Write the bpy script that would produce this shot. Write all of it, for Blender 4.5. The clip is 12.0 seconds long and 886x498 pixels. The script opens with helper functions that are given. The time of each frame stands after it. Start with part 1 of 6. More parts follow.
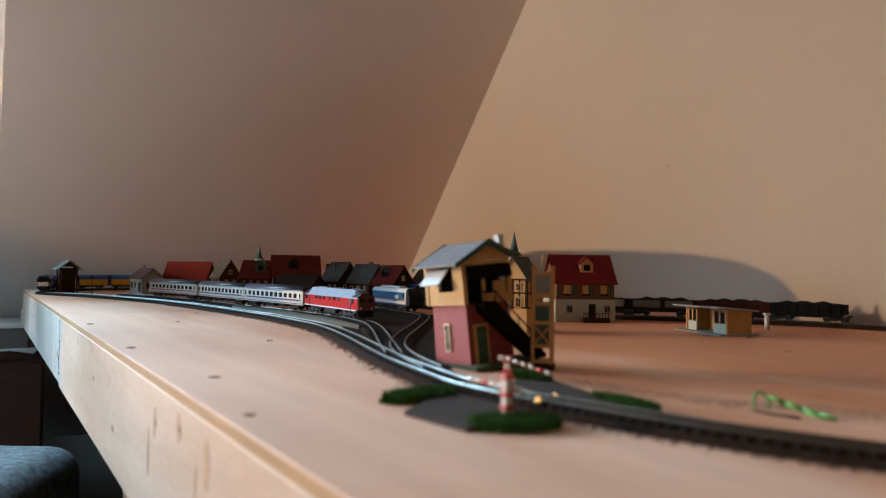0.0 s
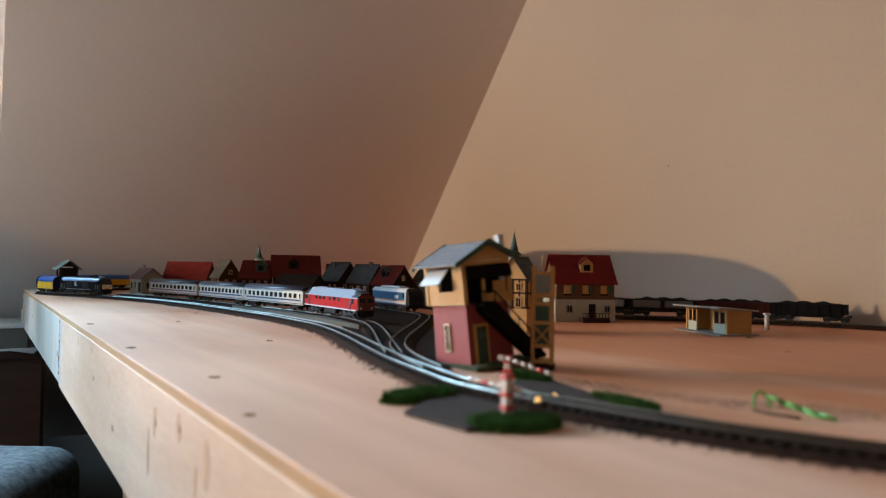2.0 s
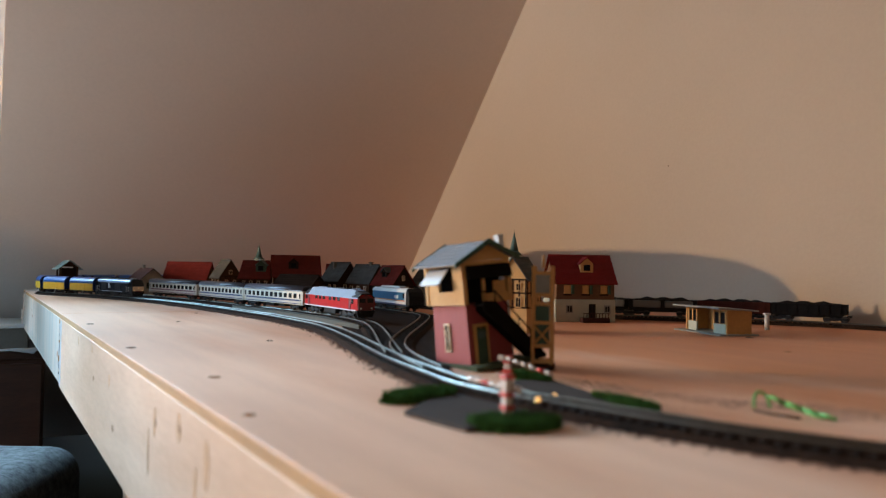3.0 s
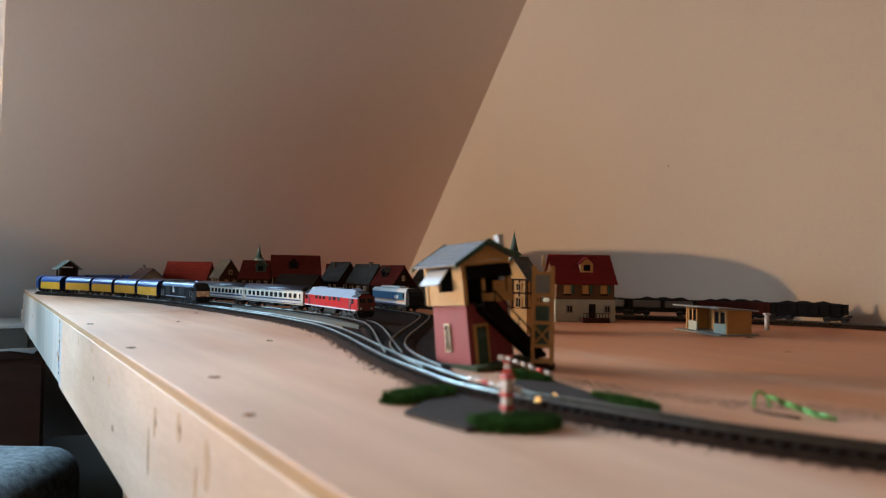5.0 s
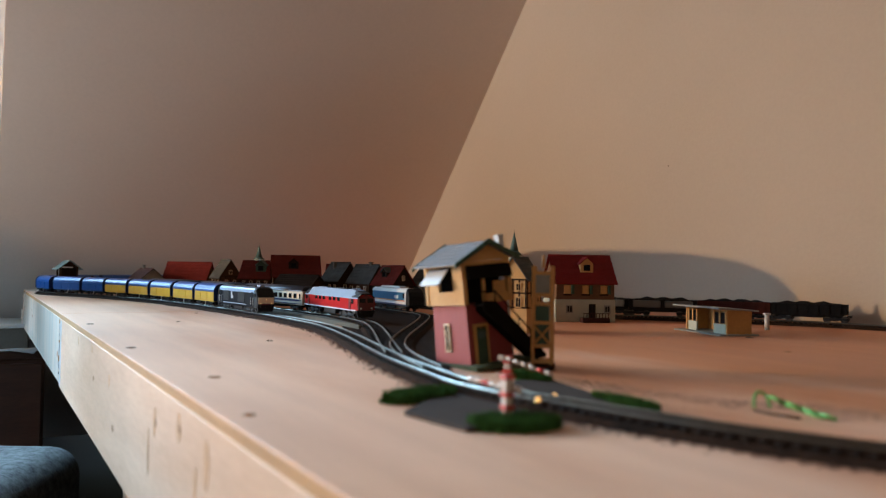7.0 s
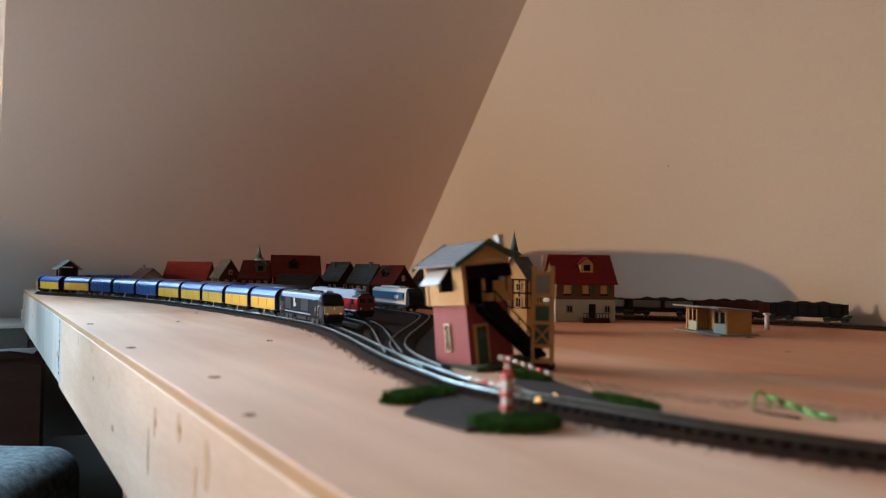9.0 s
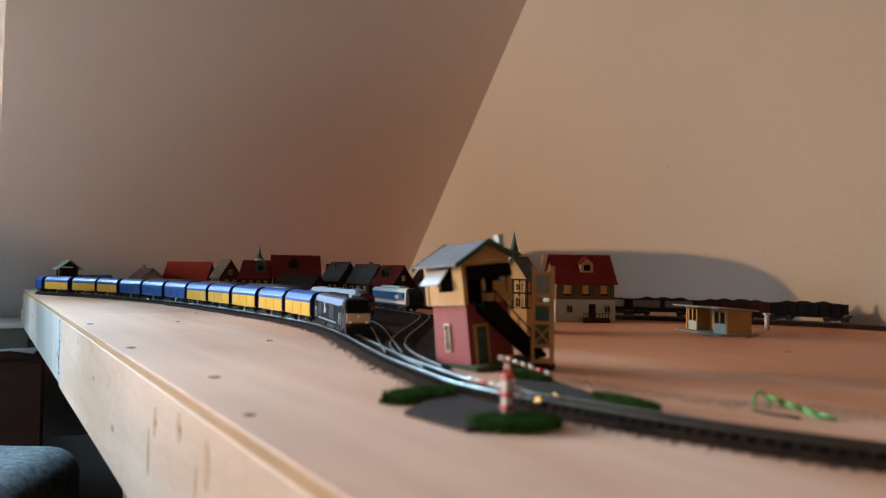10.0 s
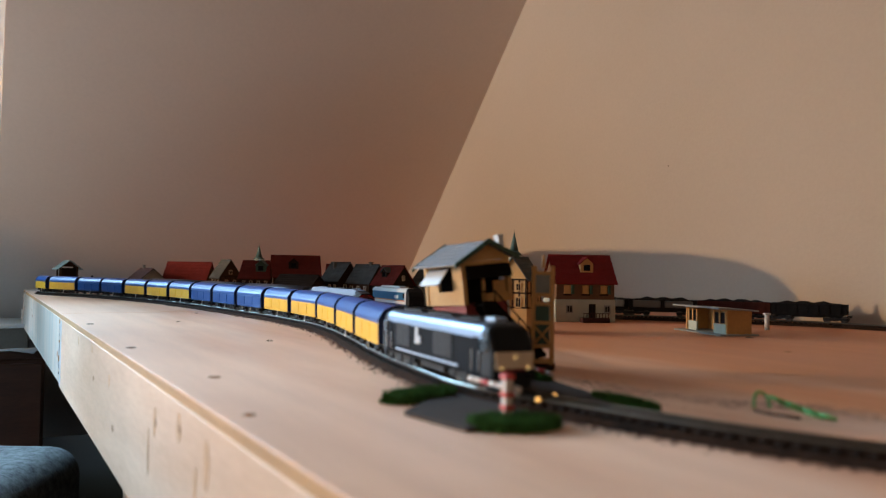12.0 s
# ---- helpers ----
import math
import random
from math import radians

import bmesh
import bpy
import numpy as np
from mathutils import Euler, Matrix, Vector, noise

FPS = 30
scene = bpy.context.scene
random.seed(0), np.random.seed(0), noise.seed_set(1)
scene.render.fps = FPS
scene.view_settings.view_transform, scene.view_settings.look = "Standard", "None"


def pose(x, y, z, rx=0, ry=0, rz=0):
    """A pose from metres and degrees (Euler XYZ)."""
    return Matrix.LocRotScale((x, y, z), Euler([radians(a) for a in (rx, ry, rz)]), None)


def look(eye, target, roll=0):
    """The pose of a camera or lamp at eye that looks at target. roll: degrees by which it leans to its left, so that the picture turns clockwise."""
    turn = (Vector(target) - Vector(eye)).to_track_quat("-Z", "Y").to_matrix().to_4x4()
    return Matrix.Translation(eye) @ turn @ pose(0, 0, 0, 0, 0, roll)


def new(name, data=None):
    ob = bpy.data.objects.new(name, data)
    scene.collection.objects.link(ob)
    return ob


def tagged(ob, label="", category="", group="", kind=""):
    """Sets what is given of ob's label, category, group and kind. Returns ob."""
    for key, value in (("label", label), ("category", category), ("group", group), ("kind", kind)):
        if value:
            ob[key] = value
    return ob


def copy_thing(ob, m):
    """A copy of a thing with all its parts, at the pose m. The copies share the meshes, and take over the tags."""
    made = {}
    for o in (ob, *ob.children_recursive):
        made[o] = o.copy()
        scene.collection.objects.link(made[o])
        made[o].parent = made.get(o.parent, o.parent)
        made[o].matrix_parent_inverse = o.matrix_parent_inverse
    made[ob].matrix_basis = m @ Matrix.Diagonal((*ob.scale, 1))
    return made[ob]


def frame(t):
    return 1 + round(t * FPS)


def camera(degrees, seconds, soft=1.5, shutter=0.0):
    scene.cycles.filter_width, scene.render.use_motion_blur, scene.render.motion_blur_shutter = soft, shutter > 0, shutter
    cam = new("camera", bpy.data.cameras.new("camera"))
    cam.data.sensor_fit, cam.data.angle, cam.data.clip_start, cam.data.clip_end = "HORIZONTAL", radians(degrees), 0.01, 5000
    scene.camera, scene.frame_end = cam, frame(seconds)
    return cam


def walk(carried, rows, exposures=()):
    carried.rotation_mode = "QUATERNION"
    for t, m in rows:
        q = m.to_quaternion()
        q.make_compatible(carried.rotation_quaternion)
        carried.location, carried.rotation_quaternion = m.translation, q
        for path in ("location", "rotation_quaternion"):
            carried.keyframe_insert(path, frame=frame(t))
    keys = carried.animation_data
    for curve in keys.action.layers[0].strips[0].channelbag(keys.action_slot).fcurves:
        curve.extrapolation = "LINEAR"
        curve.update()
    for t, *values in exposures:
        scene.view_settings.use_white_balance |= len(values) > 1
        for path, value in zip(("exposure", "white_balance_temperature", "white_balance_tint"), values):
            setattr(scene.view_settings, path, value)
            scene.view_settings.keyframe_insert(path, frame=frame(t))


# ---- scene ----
# The table top is z = 0; the camera stands on the table and looks along +y.
EYE = (0.0, 0.0, 0.089)
cam = camera(60.29, 12.0, soft=1.15, shutter=0.0)
cam.data.dof.use_dof = True
cam.data.dof.focus_distance = 1.55
cam.data.dof.aperture_fstop = 6.0
VIEW = look(EYE, (0.0, 10.0, 0.089 + 10.0 * math.tan(radians(1.57))), 0.86)
walk(cam, [(0.0, VIEW), (12.0, VIEW)])

# ---- light: a cool evening sky, two added fills and one unseen warm lamp ----
world = bpy.data.worlds.new("sky")
scene.world = world
world.use_nodes = True
wn = world.node_tree.nodes
sky = wn.new("ShaderNodeTexSky")
sky.sky_type = "NISHITA"
sky.sun_disc = False
sky.sun_elevation = radians(10.4)
sky.sun_rotation = radians(-84)
wn["Background"].inputs[1].default_value = 0.12
world.node_tree.links.new(sky.outputs[0], wn["Background"].inputs[0])
scene.view_settings.exposure = 0.04


def area(name, m, sx, sy, watts, colour, spread=180):
    lamp = bpy.data.lights.new(name, "AREA")
    lamp.shape, lamp.size, lamp.size_y, lamp.energy, lamp.color = "RECTANGLE", sx, sy, watts, colour
    lamp.spread = radians(spread)
    ob = new(name, lamp)
    ob.matrix_world = m
    return ob


# daylight from the unseen roof window, then two fill lights added without a source
area("window_daylight", look((-2.0, 1.82, 0.84), (-2.0 + 0.302, 1.82 - 0.623, 0.84 - 0.722)), 1.3, 1.38, 91.0, (0.42, 0.71, 1.0), 94)
# cool fill added for the slope and the table's left side
area("added_side_fill", look((-2.63, 0.95, 0.36), (0.0, 0.95, 0.36)), 1.20, 0.60, 37.0, (0.46, 0.73, 1.0), 165)
# warm fill added for faces towards the camera; no window is known there
area("added_back_fill", look((-0.8, -2.33, 0.90), (-0.8, 0.0, 0.90)), 1.5, 1.2, 5.5, (1.0, 0.70, 0.42))
# bulb of the unseen floor lamp left of the table, placed from cast shadows
bulb = bpy.data.lights.new("bulb", "POINT")
bulb.energy, bulb.color, bulb.shadow_soft_size = 182.0, (1.0, 0.67, 0.37), 0.005
bulb_ob = new("bulb", bulb)
bulb_ob.matrix_world = pose(-2.48, 1.372, 0.619)

# ---- materials ----


def mat(name, base, rough=0.6, metal=0.0, vary=0.25, scale=20.0, bump=0.1, fine=150.0, stretch=(1, 1, 1), other=None, spec=0.5, island=0.0, emit=None, coat=0.0):
    """A procedural surface: two scales of noise move the colour between base and other, fine noise gives relief."""
    m = bpy.data.materials.new(name)
    m.use_nodes = True
    n, l = m.node_tree.nodes, m.node_tree.links
    b = n["Principled BSDF"]
    b.inputs["Roughness"].default_value = rough
    b.inputs["Metallic"].default_value = metal
    b.inputs["Specular IOR Level"].default_value = spec
    b.inputs["Coat Weight"].default_value = coat
    tc, mp = n.new("ShaderNodeTexCoord"), n.new("ShaderNodeMapping")
    mp.inputs["Scale"].default_value = stretch
    l.new(tc.outputs["Object"], mp.inputs[0])
    big, small = n.new("ShaderNodeTexNoise"), n.new("ShaderNodeTexNoise")
    big.inputs["Scale"].default_value, small.inputs["Scale"].default_value = scale, fine
    big.inputs["Detail"].default_value, small.inputs["Detail"].default_value = 4.0, 3.0
    l.new(mp.outputs[0], big.inputs["Vector"])
    l.new(mp.outputs[0], small.inputs["Vector"])
    add = n.new("ShaderNodeMix")
    add.inputs[0].default_value = 0.35
    l.new(big.outputs["Fac"], add.inputs[2])
    l.new(small.outputs["Fac"], add.inputs[3])
    ramp = n.new("ShaderNodeValToRGB")
    dark = other or tuple(c * (1 - vary) for c in base)
    light = tuple(min(1, c * (1 + vary * 0.5)) for c in base)
    ramp.color_ramp.elements[0].position, ramp.color_ramp.elements[1].position = 0.3, 0.72
    ramp.color_ramp.elements[0].color, ramp.color_ramp.elements[1].color = (*dark, 1), (*light, 1)
    l.new(add.outputs[0], ramp.inputs[0])
    out = ramp.outputs[0]
    if island:
        info = n.new("ShaderNodeObjectInfo")
        hsv = n.new("ShaderNodeHueSaturation")
        rng = n.new("ShaderNodeMapRange")
        rng.inputs[3].default_value, rng.inputs[4].default_value = 1 - island, 1 + island
        l.new(info.outputs["Random"], rng.inputs[0])
        l.new(rng.outputs[0], hsv.inputs["Value"])
        l.new(out, hsv.inputs["Color"])
        out = hsv.outputs[0]
    l.new(out, b.inputs["Base Color"])
    if bump:
        bp = n.new("ShaderNodeBump")
        bp.inputs["Strength"].default_value, bp.inputs["Distance"].default_value = bump, 0.002
        l.new(small.outputs["Fac"], bp.inputs["Height"])
        l.new(bp.outputs[0], b.inputs["Normal"])
    if emit:
        b.inputs["Emission Color"].default_value = (*emit[0], 1)
        b.inputs["Emission Strength"].default_value = emit[1]
    return m


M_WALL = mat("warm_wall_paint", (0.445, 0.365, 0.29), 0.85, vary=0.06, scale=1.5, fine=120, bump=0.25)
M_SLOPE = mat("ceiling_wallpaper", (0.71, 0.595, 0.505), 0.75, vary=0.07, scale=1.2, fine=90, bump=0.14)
M_FLOOR = mat("dark_floor", (0.018, 0.013, 0.010), 0.6, vary=0.3, scale=6, fine=60)
M_DARKWOOD = mat("dark_red_wood", (0.085, 0.035, 0.022), 0.45, vary=0.35, scale=6, fine=60, stretch=(1, 1, 6))
M_WHITE = mat("white_paint", (0.52, 0.53, 0.54), 0.5, vary=0.08, scale=8, bump=0.05)
M_METAL = mat("rail_metal", (0.235, 0.24, 0.21), 0.33, metal=1.0, vary=0.25, scale=30, bump=0.02)
M_SLEEPER = mat("dark_sleeper_plastic", (0.022, 0.016, 0.013), 0.8, spec=0.15, vary=0.3, scale=60, fine=400)
M_BALLAST = mat("brown_ballast", (0.038, 0.021, 0.014), 0.95, spec=0.05, vary=0.6, scale=90, fine=500, bump=0.9)
M_YELLOW = mat("yellow_wagon_side", (0.66, 0.36, 0.022), 0.5, spec=0.25, vary=0.14, scale=25, fine=200, bump=0.05)
M_BLUE = mat("blue_wagon_paint", (0.004, 0.055, 0.22), 0.45, spec=0.2, vary=0.2, scale=25, fine=200, bump=0.05)
M_ENDBLUE = mat("navy_wagon_end", (0.003, 0.012, 0.055), 0.5, spec=0.2, vary=0.2, scale=40, bump=0.05)
M_BLUEROOF = mat("glossy_blue_hood", (0.004, 0.070, 0.29), 0.30, spec=0.6, vary=0.15, scale=25, fine=200, bump=0.03)
M_BLACK = mat("black_paint", (0.010, 0.010, 0.012), 0.55, spec=0.2, vary=0.3, scale=60, fine=300, bump=0.05)
M_GREY = mat("dark_grey_loco_paint", (0.006, 0.0065, 0.009), 0.65, spec=0.06, vary=0.18, scale=40, fine=300, bump=0.04)
M_SILVER = mat("silver_roof_paint", (0.30, 0.33, 0.38), 0.38, metal=0.35, vary=0.12, scale=40, bump=0.04)
M_KNOT = mat("dark_knot", (0.16, 0.075, 0.035), 0.6, vary=0.4, scale=120, fine=400, bump=0.2)
M_KNOTSOFT = mat("brown_knot", (0.42, 0.20, 0.095), 0.6, vary=0.4, scale=90, fine=300, bump=0.1)
M_CRUMB = mat("red_brown_crumb", (0.12, 0.055, 0.035), 0.9, vary=0.5, scale=200, bump=0.2)
M_PLATFORM = mat("pale_grey_platform", (0.12, 0.118, 0.10), 0.9, spec=0.1, vary=0.2, scale=60, fine=300, bump=0.2)
# dull brown for unseen walls and ceilings, added to cut bounce; also the nail
M_LOWBOUNCE = mat("low_bounce_brown", (0.16, 0.105, 0.07), 0.6, vary=0.3, scale=5, fine=60, bump=0.2, stretch=(4, 4, 0.5))
M_RUST = mat("rail_side_rust", (0.042, 0.024, 0.016), 0.75, vary=0.3, scale=90, bump=0.1, spec=0.2)
M_COACHROOF = mat("dark_blue_grey_coach_roof", (0.035, 0.038, 0.055), 0.33, spec=0.5, vary=0.15, scale=40, bump=0.03)
M_SHOULDER = mat("blue_grey_loco_roof", (0.045, 0.058, 0.085), 0.34, metal=0.1, vary=0.12, scale=40, bump=0.03)
# bright blue stands for the sky's reflection along the dark roof edges
M_SKYEDGE = mat("painted_sky_reflection", (0.30, 0.42, 0.60), 0.28, metal=0.3, vary=0.1, scale=40, bump=0.03)

# ---- builders ----


def part(name, bm, material, parent=None, label=""):
    """Links a bmesh as one mesh object, under a thing or a part."""
    me = bpy.data.meshes.new(name)
    bmesh.ops.recalc_face_normals(bm, faces=bm.faces)
    bm.to_mesh(me)
    bm.free()
    mats = material if isinstance(material, (list, tuple)) else [material]
    for one in mats:
        me.materials.append(one)
    ob = new(name, me)
    if parent is not None:
        ob.parent = parent
    if label:
        tagged(ob, label)
    return ob


def thing(name, m, label, category, group="", kind=""):
    ob = new(name)
    ob.empty_display_size = 0.01
    ob.matrix_world = m
    return tagged(ob, label, category, group, kind)


def box(bm, cx, cy, z0, sx, sy, sz, bevel=0.0, mi=0, rot=None, seg=2):
    """A block on z0 with bevelled edges, centred on cx, cy."""
    made = bmesh.ops.create_cube(bm, size=1.0, matrix=Matrix.LocRotScale((cx, cy, z0 + sz / 2), rot, (sx, sy, sz)))
    verts = made["verts"]
    faces = {f for v in verts for f in v.link_faces}
    if bevel:
        edges = {e for v in verts for e in v.link_edges}
        done = bmesh.ops.bevel(bm, geom=list(edges), offset=bevel, segments=seg, profile=0.5, affect="EDGES", clamp_overlap=True)
        faces = {f for f in faces if f.is_valid} | set(done["faces"])
    for f in faces:
        if f.is_valid:
            f.material_index = mi
    return verts


def cyl(bm, p, q, r0, r1=None, seg=12, mi=0):
    """A rod from p to q."""
    p, q = Vector(p), Vector(q)
    turn = (q - p).to_track_quat("Z", "Y")
    made = bmesh.ops.create_cone(bm, cap_ends=True, segments=seg, radius1=r0, radius2=r0 if r1 is None else r1, depth=(q - p).length,
                                 matrix=Matrix.LocRotScale((p + q) / 2, turn, None))
    for f in {f for v in made["verts"] for f in v.link_faces}:
        f.material_index = mi
        f.smooth = len(f.verts) == 4


def prism(bm, profile, x0, x1, mi=0, smooth=False):
    """A solid of a y-z profile, from x0 to x1."""
    a = [bm.verts.new((x0, y, z)) for y, z in profile]
    b = [bm.verts.new((x1, y, z)) for y, z in profile]
    n = len(profile)
    fs = [bm.faces.new(a), bm.faces.new(b[::-1])]
    for i in range(n):
        f = bm.faces.new((a[i], b[i], b[(i + 1) % n], a[(i + 1) % n]))
        f.smooth = smooth and i != n - 1
        fs.append(f)
    for f in fs:
        f.material_index = mi
    return fs


def prism_z(bm, outline, z0, z1, mi=0):
    a = [bm.verts.new((x, y, z0)) for x, y in outline]
    b = [bm.verts.new((x, y, z1)) for x, y in outline]
    n = len(outline)
    fs = [bm.faces.new(a[::-1]), bm.faces.new(b)]
    for i in range(n):
        fs.append(bm.faces.new((a[i], a[(i + 1) % n], b[(i + 1) % n], b[i])))
    for f in fs:
        f.material_index = mi
    return fs


def smooth_path(pts, step=0.01):
    """A smooth curve through pts, as points at even steps."""
    raw = []
    for i in range(len(pts) - 1):
        a, b, c, d = pts[max(i - 1, 0)], pts[i], pts[i + 1], pts[min(i + 2, len(pts) - 1)]
        m = max(2, int(math.dist(b, c) / 0.004))
        for k in range(m):
            t = k / m
            raw.append(tuple(0.5 * (2 * q + (r - p) * t + (2 * p - 5 * q + 4 * r - s) * t * t + (3 * q - p - 3 * r + s) * t ** 3)
                             for p, q, r, s in zip(a, b, c, d)))
    raw.append(tuple(pts[-1]))
    raw = np.array(raw)
    run = np.r_[0, np.cumsum(np.linalg.norm(np.diff(raw, axis=0), axis=1))]
    at = np.arange(0, run[-1], step)
    return np.c_[np.interp(at, run, raw[:, 0]), np.interp(at, run, raw[:, 1])]


# along the table and across it
ALONG, ACROSS = np.array([-0.5167, 0.8562]), np.array([0.8562, 0.5167])


def uv(u, v):
    p = ALONG * u + ACROSS * v
    return float(p[0]), float(p[1])


# ---- the lines of track ----
LOOP_C, LOOP_R = (-0.882, 2.461), 0.36
front_leg = [(0.62, 0.235), (0.42, 0.272), (0.30, 0.317), (0.215, 0.365), (0.165, 0.400), (0.125, 0.436), (0.089, 0.473), (0.053, 0.508), (0.031, 0.538),
             (0.013, 0.568), (-0.001, 0.604), (-0.019, 0.648), (-0.043, 0.714), (-0.073, 0.811), (-0.106, 0.922), (-0.146, 1.041),
             (-0.187, 1.135), (-0.275, 1.287), (-0.335, 1.376), (-0.402, 1.472), (-0.561, 1.687), (-0.74, 1.886), (-0.836, 1.977),
             (-0.935, 2.066), (-1.01, 2.12)]
turn_back = [(LOOP_C[0] + LOOP_R * math.cos(radians(a)), LOOP_C[1] + LOOP_R * math.sin(radians(a))) for a in range(236, 55, -15)]
back_leg = [uv(u, 0.876) for u in (2.25, 1.9, 1.6, 1.3)]
MAIN = smooth_path((front_leg + turn_back + back_leg)[::-1])
SIDING_A = smooth_path([uv(2.35, 0.345), uv(2.196, 0.393), uv(1.885, 0.456), uv(1.603, 0.493), uv(1.378, 0.522), uv(1.222, 0.529), uv(1.088, 0.515), uv(0.99, 0.485), uv(0.88, 0.440), uv(0.77, 0.392), uv(0.66, 0.345)])
SIDING_B = smooth_path([(-0.160, 1.670), (-0.135, 1.622), (-0.091, 1.532), (-0.049, 1.442), (-0.033, 1.380), (-0.030, 1.310), (-0.034, 1.200), (-0.041, 1.080), (-0.049, 0.950), (-0.049, 0.850), (-0.040, 0.770), (-0.024, 0.700), (-0.006, 0.640)])
FAR_TRACK = smooth_path([(0.16, 1.525), (0.33, 1.47), (0.50, 1.41), (0.62, 1.355), (0.70, 1.295), (0.76, 1.21), (0.80, 1.10), (0.82, 0.95)])
BOARD_Z = 0.0
RAIL_Z = 0.0085

# ---- the room ----
GABLE_A, GABLE_B = Vector((0.800, 1.350)), Vector((-0.193, 3.400))
gdir = (GABLE_B - GABLE_A).normalized()
gout = Vector((-gdir.y, gdir.x)) * -1
if gout.x < 0:
    gout = -gout
KNEE = math.radians(43.8)
FLOOR_Z = -0.80


def slab(name, corners, thick, material, label, category):
    """A flat piece of wall through the corners, with thickness away from the room."""
    bm = bmesh.new()
    vs = [bm.verts.new(c) for c in corners]
    f = bm.faces.new(vs)
    f.normal_update()
    nrm = f.normal.copy()
    made = bmesh.ops.extrude_face_region(bm, geom=[f])
    for v in made["geom"]:
        if isinstance(v, bmesh.types.BMVert):
            v.co += nrm * thick
    return tagged(part(name, bm, material), label, category, kind="structure")


g3, o3 = Vector((gdir.x, gdir.y, 0)), Vector((gout.x, gout.y, 0))
foot = Vector((GABLE_B.x, GABLE_B.y, 0.0)) + g3 * 0.09
rise = -g3 * math.cos(KNEE) + Vector((0, 0, 1)) * math.sin(KNEE)
base = foot - rise * 0.9
top = foot + rise * 2.6
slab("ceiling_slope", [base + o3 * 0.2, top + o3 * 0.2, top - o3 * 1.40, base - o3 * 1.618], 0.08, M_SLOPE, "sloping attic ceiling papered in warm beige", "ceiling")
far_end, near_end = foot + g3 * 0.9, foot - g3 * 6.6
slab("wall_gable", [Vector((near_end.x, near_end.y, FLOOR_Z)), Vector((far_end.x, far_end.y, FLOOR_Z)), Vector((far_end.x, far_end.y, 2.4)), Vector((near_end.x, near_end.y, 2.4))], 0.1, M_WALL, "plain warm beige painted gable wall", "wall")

bm = bmesh.new()
cyl(bm, (0, 0, 0), (-0.003, 0, 0), 0.0010, 0.0014, seg=10)
nail = tagged(part("wall_nail", bm, M_LOWBOUNCE), "small brown nail in the beige wall", "nail")
nail.matrix_world = Matrix.Translation((0.551, 1.864, 0.352)) @ Matrix.Rotation(math.atan2(gout.y, gout.x), 4, "Z")

# white jamb of the dormer along the left edge of the slope
bm = bmesh.new()
j0, j1 = foot - rise * 0.9 - o3 * 1.620, top - o3 * 1.402
up = o3.cross(rise).normalized()
ring = lambda c: [c - o3 * a + up * b for a, b in ((0.0, -0.05), (0.10, -0.05), (0.10, 0.03), (0.0, 0.03))]
loft_a, loft_b = [bm.verts.new(v) for v in ring(j0)], [bm.verts.new(v) for v in ring(j1)]
bm.faces.new(loft_a)
bm.faces.new(loft_b[::-1])
for i in range(4):
    bm.faces.new((loft_a[i], loft_b[i], loft_b[(i + 1) % 4], loft_a[(i + 1) % 4]))
tagged(part("trim", bm, M_WHITE), "white painted jamb of the dormer opening", "trim", kind="structure")

# unseen room behind the camera and to the left, with openings for added fills
CEIL_Z = 1.9


def wall_with_hole(name, origin, along_dir, length, hole, thick, label):
    """A wall from the floor to the ceiling with one opening (from, to, sill, head)."""
    a0, a1, z0, z1 = hole
    bm = bmesh.new()
    for u0, u1, w0, w1 in ((0, a0, FLOOR_Z, CEIL_Z), (a1, length, FLOOR_Z, CEIL_Z), (a0, a1, FLOOR_Z, z0), (a0, a1, z1, CEIL_Z)):
        box(bm, (u0 + u1) / 2, -thick / 2, w0, u1 - u0, thick, w1 - w0)
    ob = part(name, bm, M_LOWBOUNCE)
    ob.matrix_world = Matrix.Translation(origin) @ Matrix.Rotation(math.atan2(along_dir[1], along_dir[0]), 4, "Z")
    return tagged(ob, label, "wall", kind="structure")


def window_frame(name, origin, along_dir, hole, label):
    a0, a1, z0, z1 = hole
    bm = bmesh.new()
    for u0, u1, w0, w1 in ((a0, a0 + 0.06, z0, z1), (a1 - 0.06, a1, z0, z1), (a0 + 0.06, a1 - 0.06, z0, z0 + 0.06), (a0 + 0.06, a1 - 0.06, z1 - 0.06, z1)):
        box(bm, (u0 + u1) / 2, -0.05, w0, u1 - u0, 0.05, w1 - w0, 0.004)
    ob = part(name, bm, M_WHITE)
    ob.matrix_world = Matrix.Translation(origin) @ Matrix.Rotation(math.atan2(along_dir[1], along_dir[0]), 4, "Z")
    return tagged(ob, label, "window", kind="structure")


SIDE_HOLE = (3.8, 5.1, 0.01, 0.71)
wall_with_hole("wall_left", (-2.6, 5.4, 0), (0, -1), 7.9, SIDE_HOLE, 0.1, "dark unseen left wall with an opening added for fill light")
window_frame("side_fill_frame", (-2.6, 5.4, 0), (0, -1), SIDE_HOLE, "white frame added round the side fill light")
